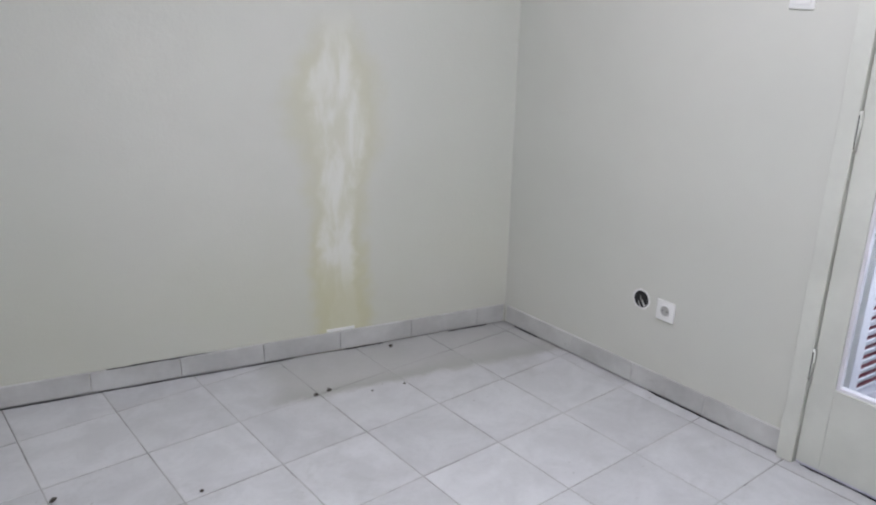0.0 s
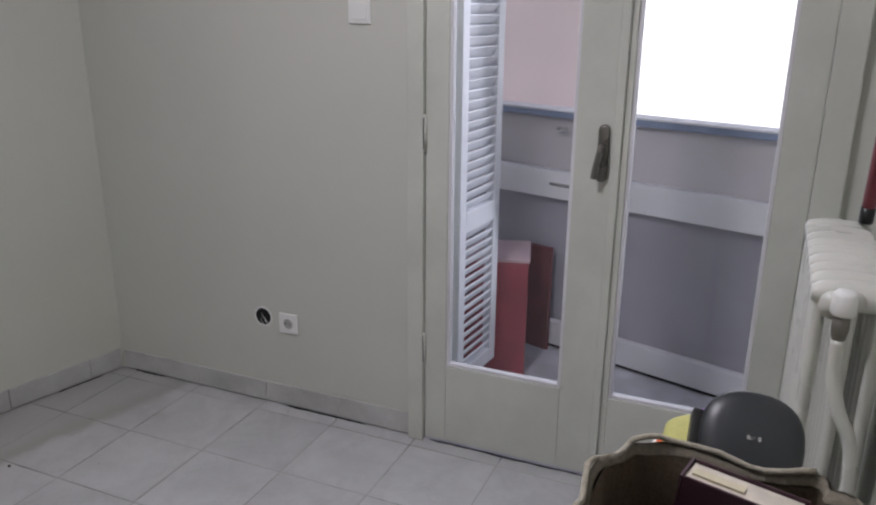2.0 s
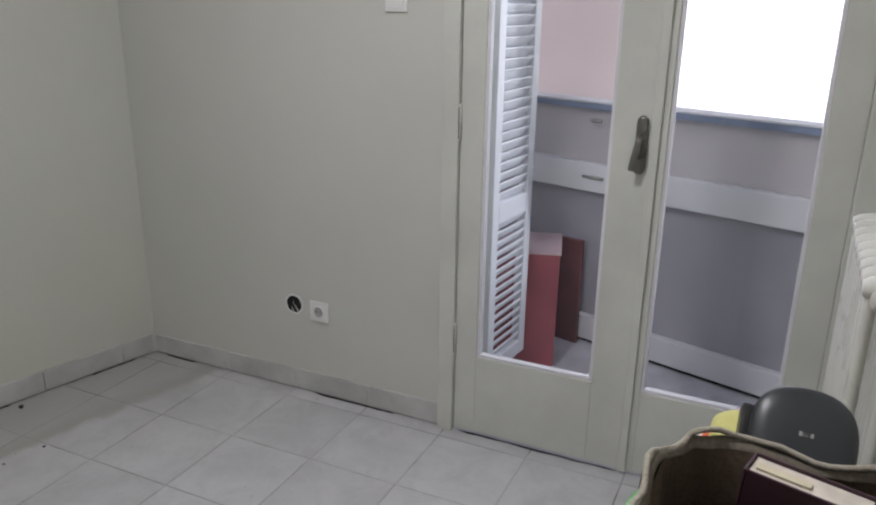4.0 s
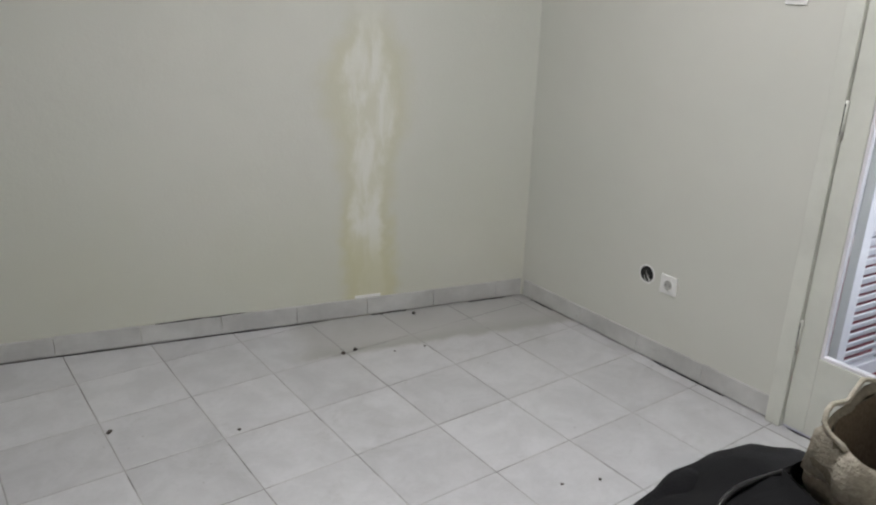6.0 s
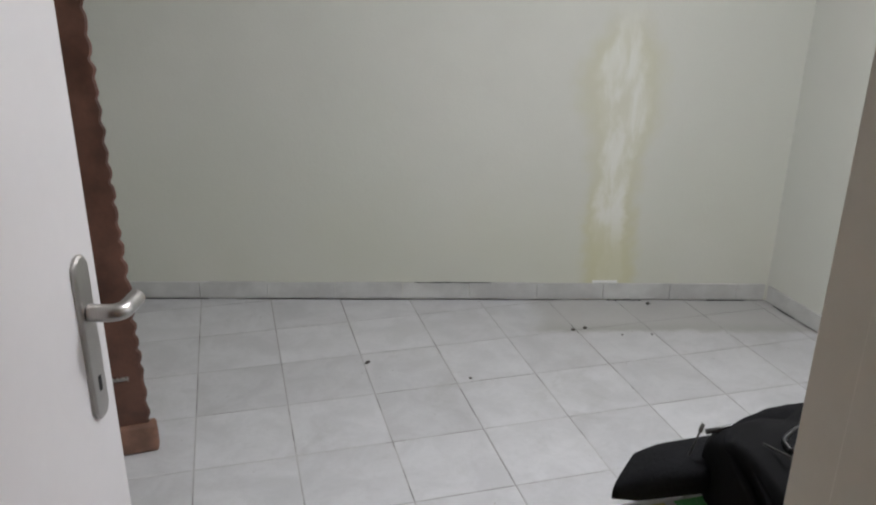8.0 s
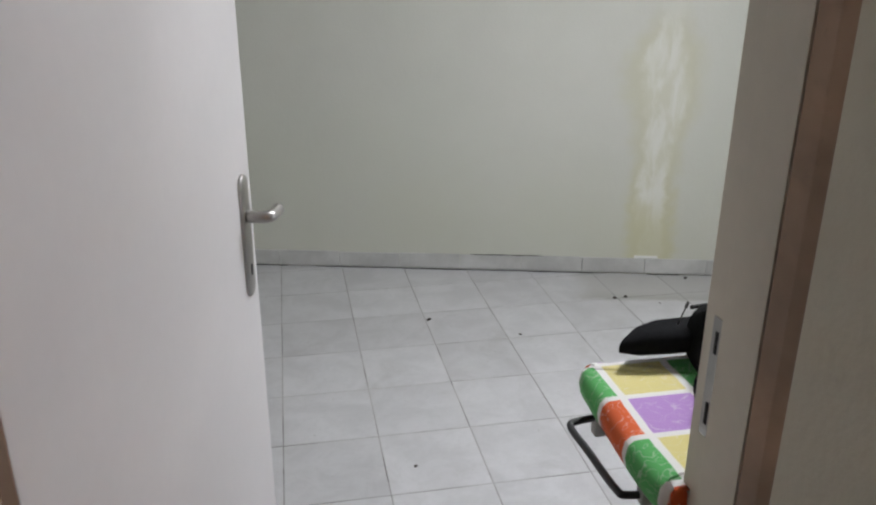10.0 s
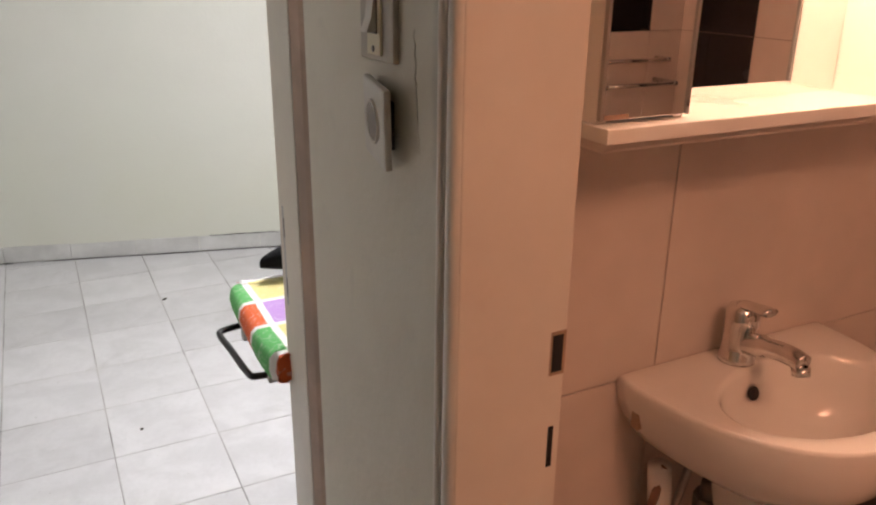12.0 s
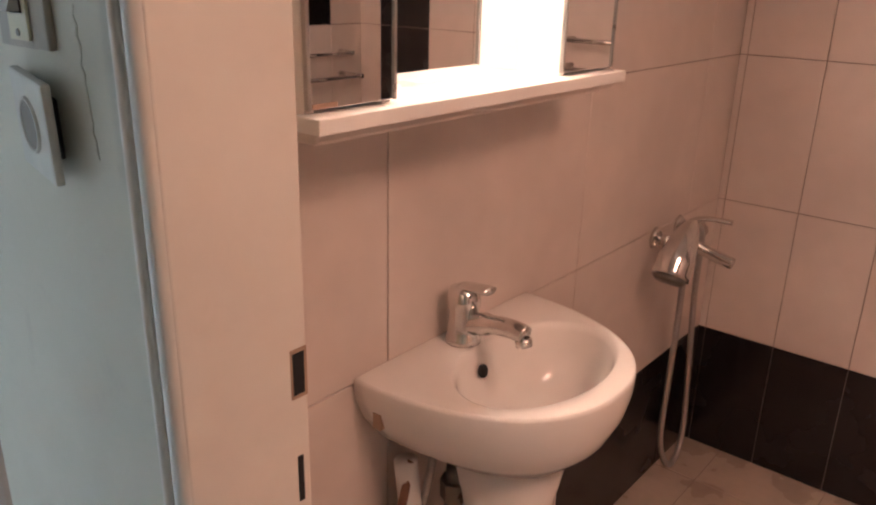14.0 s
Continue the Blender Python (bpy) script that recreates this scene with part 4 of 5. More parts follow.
def backpack():
    t = thing("backpack", "black nylon backpack lying on the ironing board", "backpack", (0, 0, BT + 0.001))
    # stiff padded flap that sticks out sideways a little above the board
    bm = bmesh.new()
    rings = []
    for k in range(17):
        s = k / 16
        far, near = Vector((0.382 + 0.165 * s, -1.766 - 0.010 * s, 0)), Vector((0.308 + 0.190 * s, -1.836 - 0.028 * s, 0))
        mid, half = (far + near) / 2, (far - near) / 2
        thick = 0.014 + 0.010 * min(1, s * 5)
        ring = []
        for j in range(24):
            a = math.tau * j / 24
            cy, cz = math.cos(a), math.sin(a)
            py, pz = abs(cy) ** 0.5 * math.copysign(1, cy), abs(cz) ** 0.7 * math.copysign(1, cz)
            p = mid + half * py * (0.96 + 0.04 * min(1, s * 7))
            ring.append((p.x, p.y, 0.039 + 0.010 * s + pz * thick))
        rings.append(ring)
    loft(bm, rings)
    part("flap", bm, M_BLACKPAD, t, "stiff black padded flap", True)
    # the main body, fuller towards the far end
    bm = bmesh.new()
    rings = []
    prof = [(0.468, 0.05, 0.07), (0.474, 0.098, 0.125), (0.50, 0.106, 0.145), (0.56, 0.110, 0.155), (0.64, 0.114, 0.160), (0.72, 0.116, 0.158), (0.79, 0.110, 0.150), (0.84, 0.090, 0.13), (0.855, 0.05, 0.08)]
    for x, hgt, hw in prof:
        ring = []
        for j in range(40):
            a = math.tau * j / 40
            cx, cz = math.cos(a), math.sin(a)
            px, pz = abs(cx) ** 0.62 * math.copysign(1, cx), abs(cz) ** 0.7 * math.copysign(1, cz)
            ring.append((x, -1.945 + px * hw, 0.003 + hgt / 2 + pz * hgt / 2))
        rings.append(ring)
    loft(bm, rings)
    bmesh.ops.subdivide_edges(bm, edges=list(bm.edges), cuts=1, use_grid_fill=True, smooth=0.6)
    crumple(bm, 0.010, 11, 4.0)
    crumple(bm, 0.005, 27, 9.0)
    for v in bm.verts:
        v.co.z = max(v.co.z, 0.002)
    part("body", bm, M_BLACKCLOTH, t, smooth=True)
    # front pocket and folded rim
    bm = bmesh.new()
    rings = []
    for k in range(11):
        s = k / 10
        x = 0.505 + 0.27 * s
        zt = 0.094 + 0.020 * math.sin(s * math.pi * 0.75)
        hw = 0.085 * math.sin(math.pi * (0.12 + 0.76 * s)) ** 0.5
        rings.append([(x, -1.975 + hw * math.cos(math.tau * j / 20), zt + 0.016 * math.sin(math.tau * j / 20)) for j in range(20)])
    loft(bm, rings)
    crumple(bm, 0.006, 16, 2.0)
    part("front_pocket", bm, M_BLACKCLOTH, t, smooth=True)

    def zipper(pts, pull):
        z = part("zipper", tubem(smooth_line(pts, 6), 0.0035, 6), M_BLACKTUBE, t, "black zip", True)
        bm = bmesh.new()
        tube(bm, [pull[0], pull[0] + (Vector(pull[1]) - Vector(pull[0])) * 0.25], 0.0032, 8)
        tube(bm, [pull[0] + (Vector(pull[1]) - Vector(pull[0])) * 0.2, Vector(pull[1])], 0.0016, 8)
        part("zip_pull", bm, M_ZIP, z, "dull metal zip pull", True)
    zipper([(0.476, -1.822, 0.088), (0.52, -1.830, 0.094), (0.62, -1.838, 0.098), (0.75, -1.85, 0.100)], (Vector((0.474, -1.816, 0.095)), (0.450, -1.822, 0.060)))
    zipper([(0.530, -1.925, 0.114), (0.545, -1.90, 0.115), (0.62, -1.885, 0.120), (0.72, -1.90, 0.122)], (Vector((0.530, -1.930, 0.122)), (0.518, -1.985, 0.112)))
    zipper([(0.512, -1.965, 0.114), (0.498, -2.01, 0.112), (0.49, -2.06, 0.10)], (Vector((0.515, -1.958, 0.122)), (0.500, -1.905, 0.116)))
    # padded shoulder straps
    for y0, lift in ((-1.845, 0.006), (-1.885, 0.012)):
        line = smooth_line([(0.64, y0 + 0.015, 0.110 + lift), (0.55, y0 + 0.005, 0.106 + lift), (0.494, y0 - 0.02, 0.098 + lift), (0.474, y0 - 0.08, 0.082 + lift), (0.462, y0 - 0.15, 0.055)], 7)
        bm = tubem(line, [0.020] * len(line), 12, 0.42, (0.55, 0.0, 0.85))
        crumple(bm, 0.004, 30, y0)
        part("shoulder_strap", bm, M_BLACKPAD, t, "padded black strap", True)
    line = smooth_line([(0.470, -2.00, 0.060), (0.405, -1.985, 0.050), (0.385, -2.02, 0.024), (0.405, -2.07, 0.014), (0.47, -2.09, 0.020)], 7)
    part("carry_loop", tubem(line, 0.0125, 10, 0.4, (0, 0, 1)), M_BLACKPAD, t, smooth=True)
    bm = bmesh.new()
    bmesh.ops.create_icosphere(bm, subdivisions=3, radius=1)
    for v in bm.verts:
        v.co = Vector((0.465 + v.co.x * 0.045, -2.105 + v.co.y * 0.035, 0.036 + v.co.z * 0.034))
    crumple(bm, 0.006, 25, 1.0)
    part("side_pouch", bm, M_BLACKCLOTH, t, smooth=True)

    for o in t.children:
        if o.name.split(".")[0] != "flap":
            o.scale = (0.80, 1.0, 1.0 if o.name.startswith("shoulder_strap") else 1.18)
            o.location.x = 0.440 - 0.468 * 0.80
            for v in o.data.vertices:       # the far half squeezes past the bag
                x = o.location.x + v.co.x * 0.80
                if x > 0.54:
                    v.co.y = max(v.co.y, -1.90 - 0.20 * max(0.0, 0.62 - x) / 0.08)


backpack()


BAG = Vector((0.712, -2.031, BT + 0.001))


def tote_bag():
    t = thing("tote_bag", "cream woven cloth bag, open and folded down over books", "bag", BAG, 0)
    hx, hy, hgt = 0.088, 0.108, 0.245

    def ring(sx, sy, z, wob, seed):
        out = []
        for j in range(56):
            a = math.tau * j / 56
            c, s = math.cos(a), math.sin(a)
            p = Vector((abs(c) ** 0.6 * math.copysign(1, c) * sx, abs(s) ** 0.6 * math.copysign(1, s) * sy, z))
            n = noise.noise(Vector((c * 1.9, s * 1.9, z * 3 + seed)))
            dip = 0.007 * noise.noise(Vector((c * 1.3 + seed, s * 1.3, 4.0)))
            p += Vector((c, s, 0)) * (n * wob * 1.5 + 0.010 * noise.noise(Vector((c * 3.4, s * 3.4, seed + z * 3))) * (z / hgt))
            p.z += (dip - 0.010 * max(0.0, c) - 0.008 * max(0.0, s) - 0.045 * max(0.0, -c)) * (z / hgt) ** 2
            out.append(p)
        return out
    bm = bmesh.new()
    loft(bm, [ring(hx * 0.9, hy * 0.9, 0.0, 0.006, 1), ring(hx, hy, 0.03, 0.012, 1), ring(hx * 1.02, hy * 1.0, 0.12, 0.016, 1), ring(hx * 1.03, hy * 1.0, hgt - 0.008, 0.018, 1), ring(hx * 0.985, hy * 0.97, hgt + 0.002, 0.018, 1), ring(hx * 0.93, hy * 0.94, hgt - 0.010, 0.018, 1)], cap=False)
    part("body", bm, M_TAUPE, t, "taupe cloth side", smooth=True)
    bm = bmesh.new()
    loft(bm, [ring(hx * 0.93, hy * 0.94, hgt - 0.010, 0.018, 1), ring(hx * 0.88, hy * 0.90, hgt - 0.05, 0.02, 1), ring(hx * 0.80, hy * 0.84, 0.06, 0.02, 1), ring(hx * 0.6, hy * 0.6, 0.012, 0.01, 1)], cap=False)
    crumple(bm, 0.007, 26, 3.0)
    part("lining", bm, M_LINING, t, "brown shaded lining", True)
    # bouclé cuff turned down over the front, the other sides plain with pale seam edges
    def arc(sx, sy, z, wob, seed, a0, a1):
        pts = ring(sx, sy, z, wob, seed)
        return [pts[k % 56] for k in range(a0, a1)]
    bm = bmesh.new()
    loft(bm, [arc(hx * 1.00, hy * 0.98, hgt + 0.004, 0.018, 1, 20, 52), arc(hx * 1.06, hy * 1.03, hgt - 0.004, 0.020, 1, 20, 52), arc(hx * 1.09, hy * 1.05, hgt - 0.035, 0.022, 1, 20, 52), arc(hx * 1.07, hy * 1.035, hgt - 0.066, 0.026, 1.2, 20, 52), arc(hx * 1.00, hy * 0.98, hgt - 0.062, 0.026, 1.2, 20, 52)], cap=False, closed=False)
    crumple(bm, 0.007, 34, 5.0)
    part("folded_cuff", bm, M_CANVAS, t, "thick pale boucle cuff", True)
    for z, grow, a0, a1, seed, rad in ((hgt + 0.003, 0.99, -6, 24, 1, 0.0030), (hgt - 0.036, 1.05, 4, 24, 3.3, 0.0026), (hgt - 0.070, 1.07, 2, 22, 6.1, 0.0024)):
        line = [p + Vector((0, 0, 0.012 * noise.noise(Vector((p.x * 24, p.y * 24, seed))))) for p in arc(hx * grow, hy * grow, z, 0.020, 1, a0 + 56, a1 + 56)]
        part("seam_edge", tubem(line, rad, 8), M_CANVAS, t, "pale frayed seam edge", True)
    for z, seed in ((hgt - 0.048, 2.0), (hgt - 0.082, 7.0)):
        bm = bmesh.new()
        rows = []
        for dz, grow in ((0.026, 1.01), (0.014, 1.055), (0.0, 1.07), (-0.012, 1.03)):
            rows.append([p + Vector((0, 0, 0.010 * noise.noise(Vector((p.x * 22, p.y * 22, seed))))) for p in arc(hx * grow, hy * grow, z + dz, 0.022, 1, 57, 82)])
        loft(bm, rows, cap=False, closed=False)
        crumple(bm, 0.005, 40, seed)
        part("fold", bm, M_TAUPE, t, "taupe cloth fold", True)


tote_bag()


def book():
    t = thing("book", "thick dark maroon hardback book with a label standing in the bag", "book", (BAG.x - 0.035, BAG.y - 0.015, BAG.z + 0.035), 0)
    t.matrix_world = Matrix.Translation((BAG.x + 0.012, BAG.y - 0.010, BAG.z + 0.004)) @ pose(0, 0, 0, 3, 4, -12)
    part("cover", boxm(-0.020, -0.0172, -0.050, 0.050, 0.0, 0.238, 0.001), M_BOOK, t)
    part("cover", boxm(0.0172, 0.020, -0.050, 0.050, 0.0, 0.238, 0.001), M_BOOK, t)
    part("spine", boxm(-0.020, 0.020, 0.0504, 0.053, 0.0, 0.238, 0.001), M_BOOK, t)
    part("page_block", boxm(-0.0170, 0.0170, -0.047, 0.050, 0.004, 0.235, 0.001), M_PAGES, t, "yellowed page block")
    part("label", boxm(-0.0208, -0.0201, -0.035, 0.005, 0.165, 0.195), M_LABEL, t, "greyish label")
    part("slip", boxm(-0.008, 0.003, 0.0, 0.045, 0.2353, 0.2375), M_SLIP, t, "yellowish paper slip")


book()


def grey_lid():
    c = Vector((1.112, -2.066, 0.952))
    t = thing("grey_case", "dark grey oval plastic case leaning on a yellow cloth", "case", (c.x, c.y, BT + 0.001))
    bm = bmesh.new()

    def ring(r, h, n=36):
        return [(abs(math.cos(a)) ** 0.8 * math.copysign(1, math.cos(a)) * 0.068 * r, abs(math.sin(a)) ** 0.8 * math.copysign(1, math.sin(a)) * 0.068 * r, h) for a in [math.tau * k / n for k in range(n)]]
    loft(bm, [ring(0.86, -0.050), ring(0.96, -0.044), ring(1.0, -0.020), ring(1.0, 0.004), ring(0.985, 0.012), ring(0.93, 0.017), ring(0.7, 0.023), ring(0.35, 0.026), ring(0.08, 0.027)])
    body = part("shell", bm, M_LID, t, smooth=True)
    m = pose(0, 0, 0, 8, -48, 0)
    body.matrix_local = Matrix.Translation((0, 0, c.z - BT - 0.001)) @ m
    b2 = part("mark", boxm(-0.003, 0.003, -0.009, 0.009, 0.0262, 0.0270, 0.0003), M_GREYPL, body, "small pale oval mark")
    b3 = part("hinge", boxm(-0.02, 0.03, 0.064, 0.079, -0.026, 0.005, 0.004), M_BLACKTUBE, body, "black hinge")
    bm = bmesh.new()
    bmesh.ops.create_icosphere(bm, subdivisions=4, radius=1)
    for v in bm.verts:
        v.co = Vector((v.co.x * 0.060, v.co.y * 0.072, max(0, 0.034 + v.co.z * 0.042)))
    crumple(bm, 0.014, 14, 3.0)
    for v in bm.verts:
        v.co.z = max(v.co.z, 0.0)
    y = mesh_ob("yellow_cloth", bm, M_YELLOW, None, "", True)
    y.location = (1.150, -2.018, BT + 0.001)
    tagged(y, "crumpled yellow cloth under the grey case", "cloth")


grey_lid()


# ---- crumbs on the floor ----
def crumb(x, y, r, seed):
    bm = bmesh.new()
    bmesh.ops.create_icosphere(bm, subdivisions=1, radius=r)
    for v in bm.verts:
        v.co.z = v.co.z * 0.5 + r * 0.45
    crumple(bm, r * 0.5, 60, seed)
    lo = min(v.co.z for v in bm.verts)
    for v in bm.verts:
        v.co.z -= lo
    o = mesh_ob("crumb", bm, M_CRUMB)
    o.location = (x, y, 0.0005)
    tagged(o, "small dark crumb of dirt on the tiles", "crumb", "crumbs on the floor")


for k, (x, y, r) in enumerate(((1.778, 0.503, 0.011), (1.304, 0.328, 0.010), (1.362, 0.326, 0.012), (0.345, 0.245, 0.013), (1.63, 0.20, 0.006), (1.50, 0.23, 0.005), (0.72, 0.02, 0.007), (0.10, -0.86, 0.007), (-0.33, -1.11, 0.009), (0.9, -0.93, 0.005), (1.45, -0.83, 0.006), (1.57, -0.88, 0.006))):
    crumb(x, y, r, k * 1.7)


# ---- ceiling lamp ----
def ceiling_lamp():
    t = thing("ceiling_lamp", "round white opal ceiling lamp, lit", "lamp", (0.95, -1.10, H))
    bm = bmesh.new()
    disc(bm, (0, 0, -0.03), (0, 0, 1), 0.17, 0.03, 32)
    part("base", bm, M_PLASTIC, t)
    bm = bmesh.new()
    ring = lambda r, z: [(r * math.cos(k * math.tau / 32), r * math.sin(k * math.tau / 32), z) for k in range(32)]
    loft(bm, [ring(0.165, -0.03), ring(0.16, -0.07), ring(0.12, -0.105), ring(0.05, -0.12)])
    part("shade", bm, M_LAMP, t, "opal glass shade", True)


ceiling_lamp()


# ---- balcony ----
PD = Vector((0.2785, 0.9604, 0))       # along the parapet
P0 = Vector((3.295, -1.416, 0))


def par(s, v=0.0):
    p = P0 + PD * s + Vector((0.9604, -0.2785, 0)) * v
    return (p.x, p.y)


def balcony():
    setting("balcony_floor", prism([(EAST + 0.2, -4.0), (3.2, -4.0), par(3.0, 0.1), (EAST + 0.2, 1.5)], -0.14, -0.012), M_BALC, "pale grey tiled balcony floor", "floor")
    t = thing("balcony_parapet", "grey and white balcony parapet with a blue-grey rail", "parapet", kind="structure")

    def run(name, z0, z1, v0, v1, mat, label="", bev=0.004):
        part(name, prism([par(-3.2, v0), par(-3.2, v1), par(2.4, v1), par(2.4, v0)], z0, z1, bev), mat, t, label)
    run("plinth", 0.010, 0.122, 0.0, 0.12, M_PARAW, "white plinth strip")
    # Solid black strip stands for shade below the plinth.
    run("shadow_gap", -0.012, 0.010, 0.02, 0.10, M_DARK, "black strip for the shade under the plinth")
    run("panel", 0.122, 0.705, 0.035, 0.10, M_PARA, "grey panel")
    run("band", 0.705, 0.828, -0.01, 0.12, M_PARAW, "white band")
    run("upper_panel", 0.828, 1.056, 0.03, 0.08, M_PARAU, "pale upper panel")
    run("rail", 1.058, 1.085, -0.005, 0.085, M_RAIL, "blue-grey rail")
    run("rail_cap", 1.085, 1.094, -0.012, 0.092, M_PARAW, "white rail cap")
    for s, z in ((0.165, 1.013), (0.135, 0.770)):
        a = Vector((*par(s, -0.014), z))
        part("bolt", tubem([a, a + PD * (0.05 if z > 1 else 0.10)], 0.007, 8), M_STEEL, t, "metal clip", True)


M_PARAU = surface("pale_parapet_panel", (0.56, 0.52, 0.55), 0.6, var=0.05, big=3, bump=0.08)
balcony()


def shutter():
    hinge, free = Vector((2.600, -1.040, 0)), Vector((2.930, -1.077, 0))
    w = (free - hinge).length
    t = thing("window_shutter", "white louvred shutter leaf standing open on the balcony", "shutter", (*hinge.xy, 0.10), math.degrees(math.atan2(free.y - hinge.y, free.x - hinge.x)))
    part("stile", boxm(0, 0.05, -0.018, 0.018, 0, 2.08, 0.003), M_SHUT, t)
    part("stile", boxm(w - 0.05, w, -0.018, 0.018, 0, 2.08, 0.003), M_SHUT, t)
    for z0, z1 in ((0, 0.06), (0.615, 0.69), (2.0, 2.08)):
        part("rail", boxm(0.05, w - 0.05, -0.018, 0.018, z0, z1, 0.003), M_SHUT, t)
    bm = boxm(0.045, w - 0.045, -0.0035, 0.0035, -0.0240, 0.0240, 0.0015, 1)
    first = None
    for z0, z1 in ((0.06, 0.615), (0.69, 2.0)):
        n = int((z1 - z0) / 0.036)
        for k in range(n):
            z = z0 + (k + 0.5) * (z1 - z0) / n
            if first is None:
                first = part("slat", bm, M_SHUT, t)
                ob = first
            else:
                ob = new("slat", first.data)
                ob.parent = t
            ob.matrix_local = pose(0, 0, z, 35, 0, 0)


shutter()


def red_box():
    t = thing("red_cabinet", "low red lacquered cabinet with a pale pink top", "cabinet", (3.022, -1.199, -0.012), 16)
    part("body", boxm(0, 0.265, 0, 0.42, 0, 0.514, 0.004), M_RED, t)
    # top board paler than the red body
    part("top", boxm(-0.006, 0.271, -0.006, 0.43, 0.514, 0.529, 0.003), M_REDTOP, t, "pale pink top")
    t2 = thing("red_board", "dark red board leaning behind the cabinet", "board", (3.338, -1.222, -0.012), -16)
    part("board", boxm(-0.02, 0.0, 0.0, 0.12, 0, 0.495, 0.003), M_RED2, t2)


red_box()

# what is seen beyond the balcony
# This far sheet emits its brightness instead of being lit.
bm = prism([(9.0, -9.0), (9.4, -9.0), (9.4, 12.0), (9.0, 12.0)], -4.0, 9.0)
setting("backdrop", bm, M_SKYWHITE, "self-glowing sheet standing for the over-bright facade across the street", "backdrop")
bm = prism([par(0.54, 0.9), par(0.54, 1.1), par(3.2, 1.1), par(3.2, 0.9)], -3.0, 4.5)
setting("neighbour_wall", bm, M_PINK, "pink-beige rendered wall beside the balcony", "wall")
setting("ground", boxm(-60, 60, -60, 60, -3.6, -3.5), M_BALC, "grey paved ground far below", "ground")


# ---- hall switch and socket ----
def hall_switch():
    t = thing("light_switch", "aged ivory rocker switch on a grimy plate", "switch", (0.268, -2.597, 1.455))
    part("plate", boxm(-0.007, 0, -0.042, 0.042, -0.046, 0.046, 0.002), M_GRIME, t, "grimy grey-brown plate")
    part("insert", boxm(-0.010, -0.007, -0.017, 0.017, -0.040, 0.040, 0.0015), M_IVORY, t, "yellowed ivory insert")
    part("slot", boxm(-0.0106, -0.0100, -0.0105, 0.0105, -0.019, 0.019), M_DARK, t, "dark slot round the rocker")
    bm = bmesh.new()
    loft(bm, [[(-0.0105, y, z), (-0.0105 - d, y, z), (-0.0105 - d, -y, z), (-0.0105, -y, z)] for z, y, d in ((-0.0175, 0.0085, 0.010), (-0.004, 0.0085, 0.005), (0.0175, 0.0085, 0.002))])
    part("rocker", bm, M_AGED, t, "worn rocker")
    for z in (-0.030, 0.030):
        bm = bmesh.new()
        disc(bm, (-0.010, 0, z * 1.13), (-1, 0, 0), 0.003, 0.001, 8)
        part("screw", bm, M_GREYMET, t)


hall_switch()


def hall_socket():
    t = thing("wall_socket", "loose tilted ivory wall socket standing off the wall", "socket", (0.250, -2.612, 1.348))
    t.matrix_world = Matrix.Translation((0.259, -2.612, 1.350)) @ pose(0, 0, 0, 90, 0, -90) @ pose(0, 0, 0, 3, -8, -5)
    h = 0.041
    part("plate", boxm(-h, h, -h, h, 0, 0.008, 0.003), M_AGED, t)
    # Black block put in for the shade between plate and wall.
    part("back_box", boxm(-0.024, 0.020, -0.026, 0.024, -0.009, -0.0005, 0.002), M_DARK, t, "black block standing for the shade behind the plate")
    bm = bmesh.new()
    ring = lambda r, z: [(-0.002 + r * math.cos(k * math.tau / 28), r * math.sin(k * math.tau / 28), z) for k in range(28)]
    loft(bm, [ring(0.0235, 0.0075), ring(0.0225, 0.0100), ring(0.0205, 0.0100), ring(0.0195, 0.0082)], cap=False)
    part("rim", bm, M_AGED, t, smooth=True)
    bm = bmesh.new()
    disc(bm, (-0.002, 0, 0.0078), (0, 0, 1), 0.0200, 0.001, 28)
    part("cup", bm, M_CUP, t, "dark brown-grey socket cup")


M_CUP = surface("dark_cup", (0.22, 0.195, 0.16), 0.6, var=0.15, big=40, bump=0.05)
hall_socket()


def plaster_crack():
    t = thing("plaster_crack", "fine ragged crack in the painted hall wall", "crack", kind="structure")
    rnd = random.Random(8)
    pts = [(0.2678, -2.672 - 0.010 * k / 16 + rnd.uniform(-0.002, 0.002), 1.445 - 0.115 * k / 16) for k in range(17)]
    part("ridge", tubem(pts, [0.0004] + [rnd.uniform(0.0005, 0.0013) for k in range(15)] + [0.0004], 6), M_HALL, t)


plaster_crack()


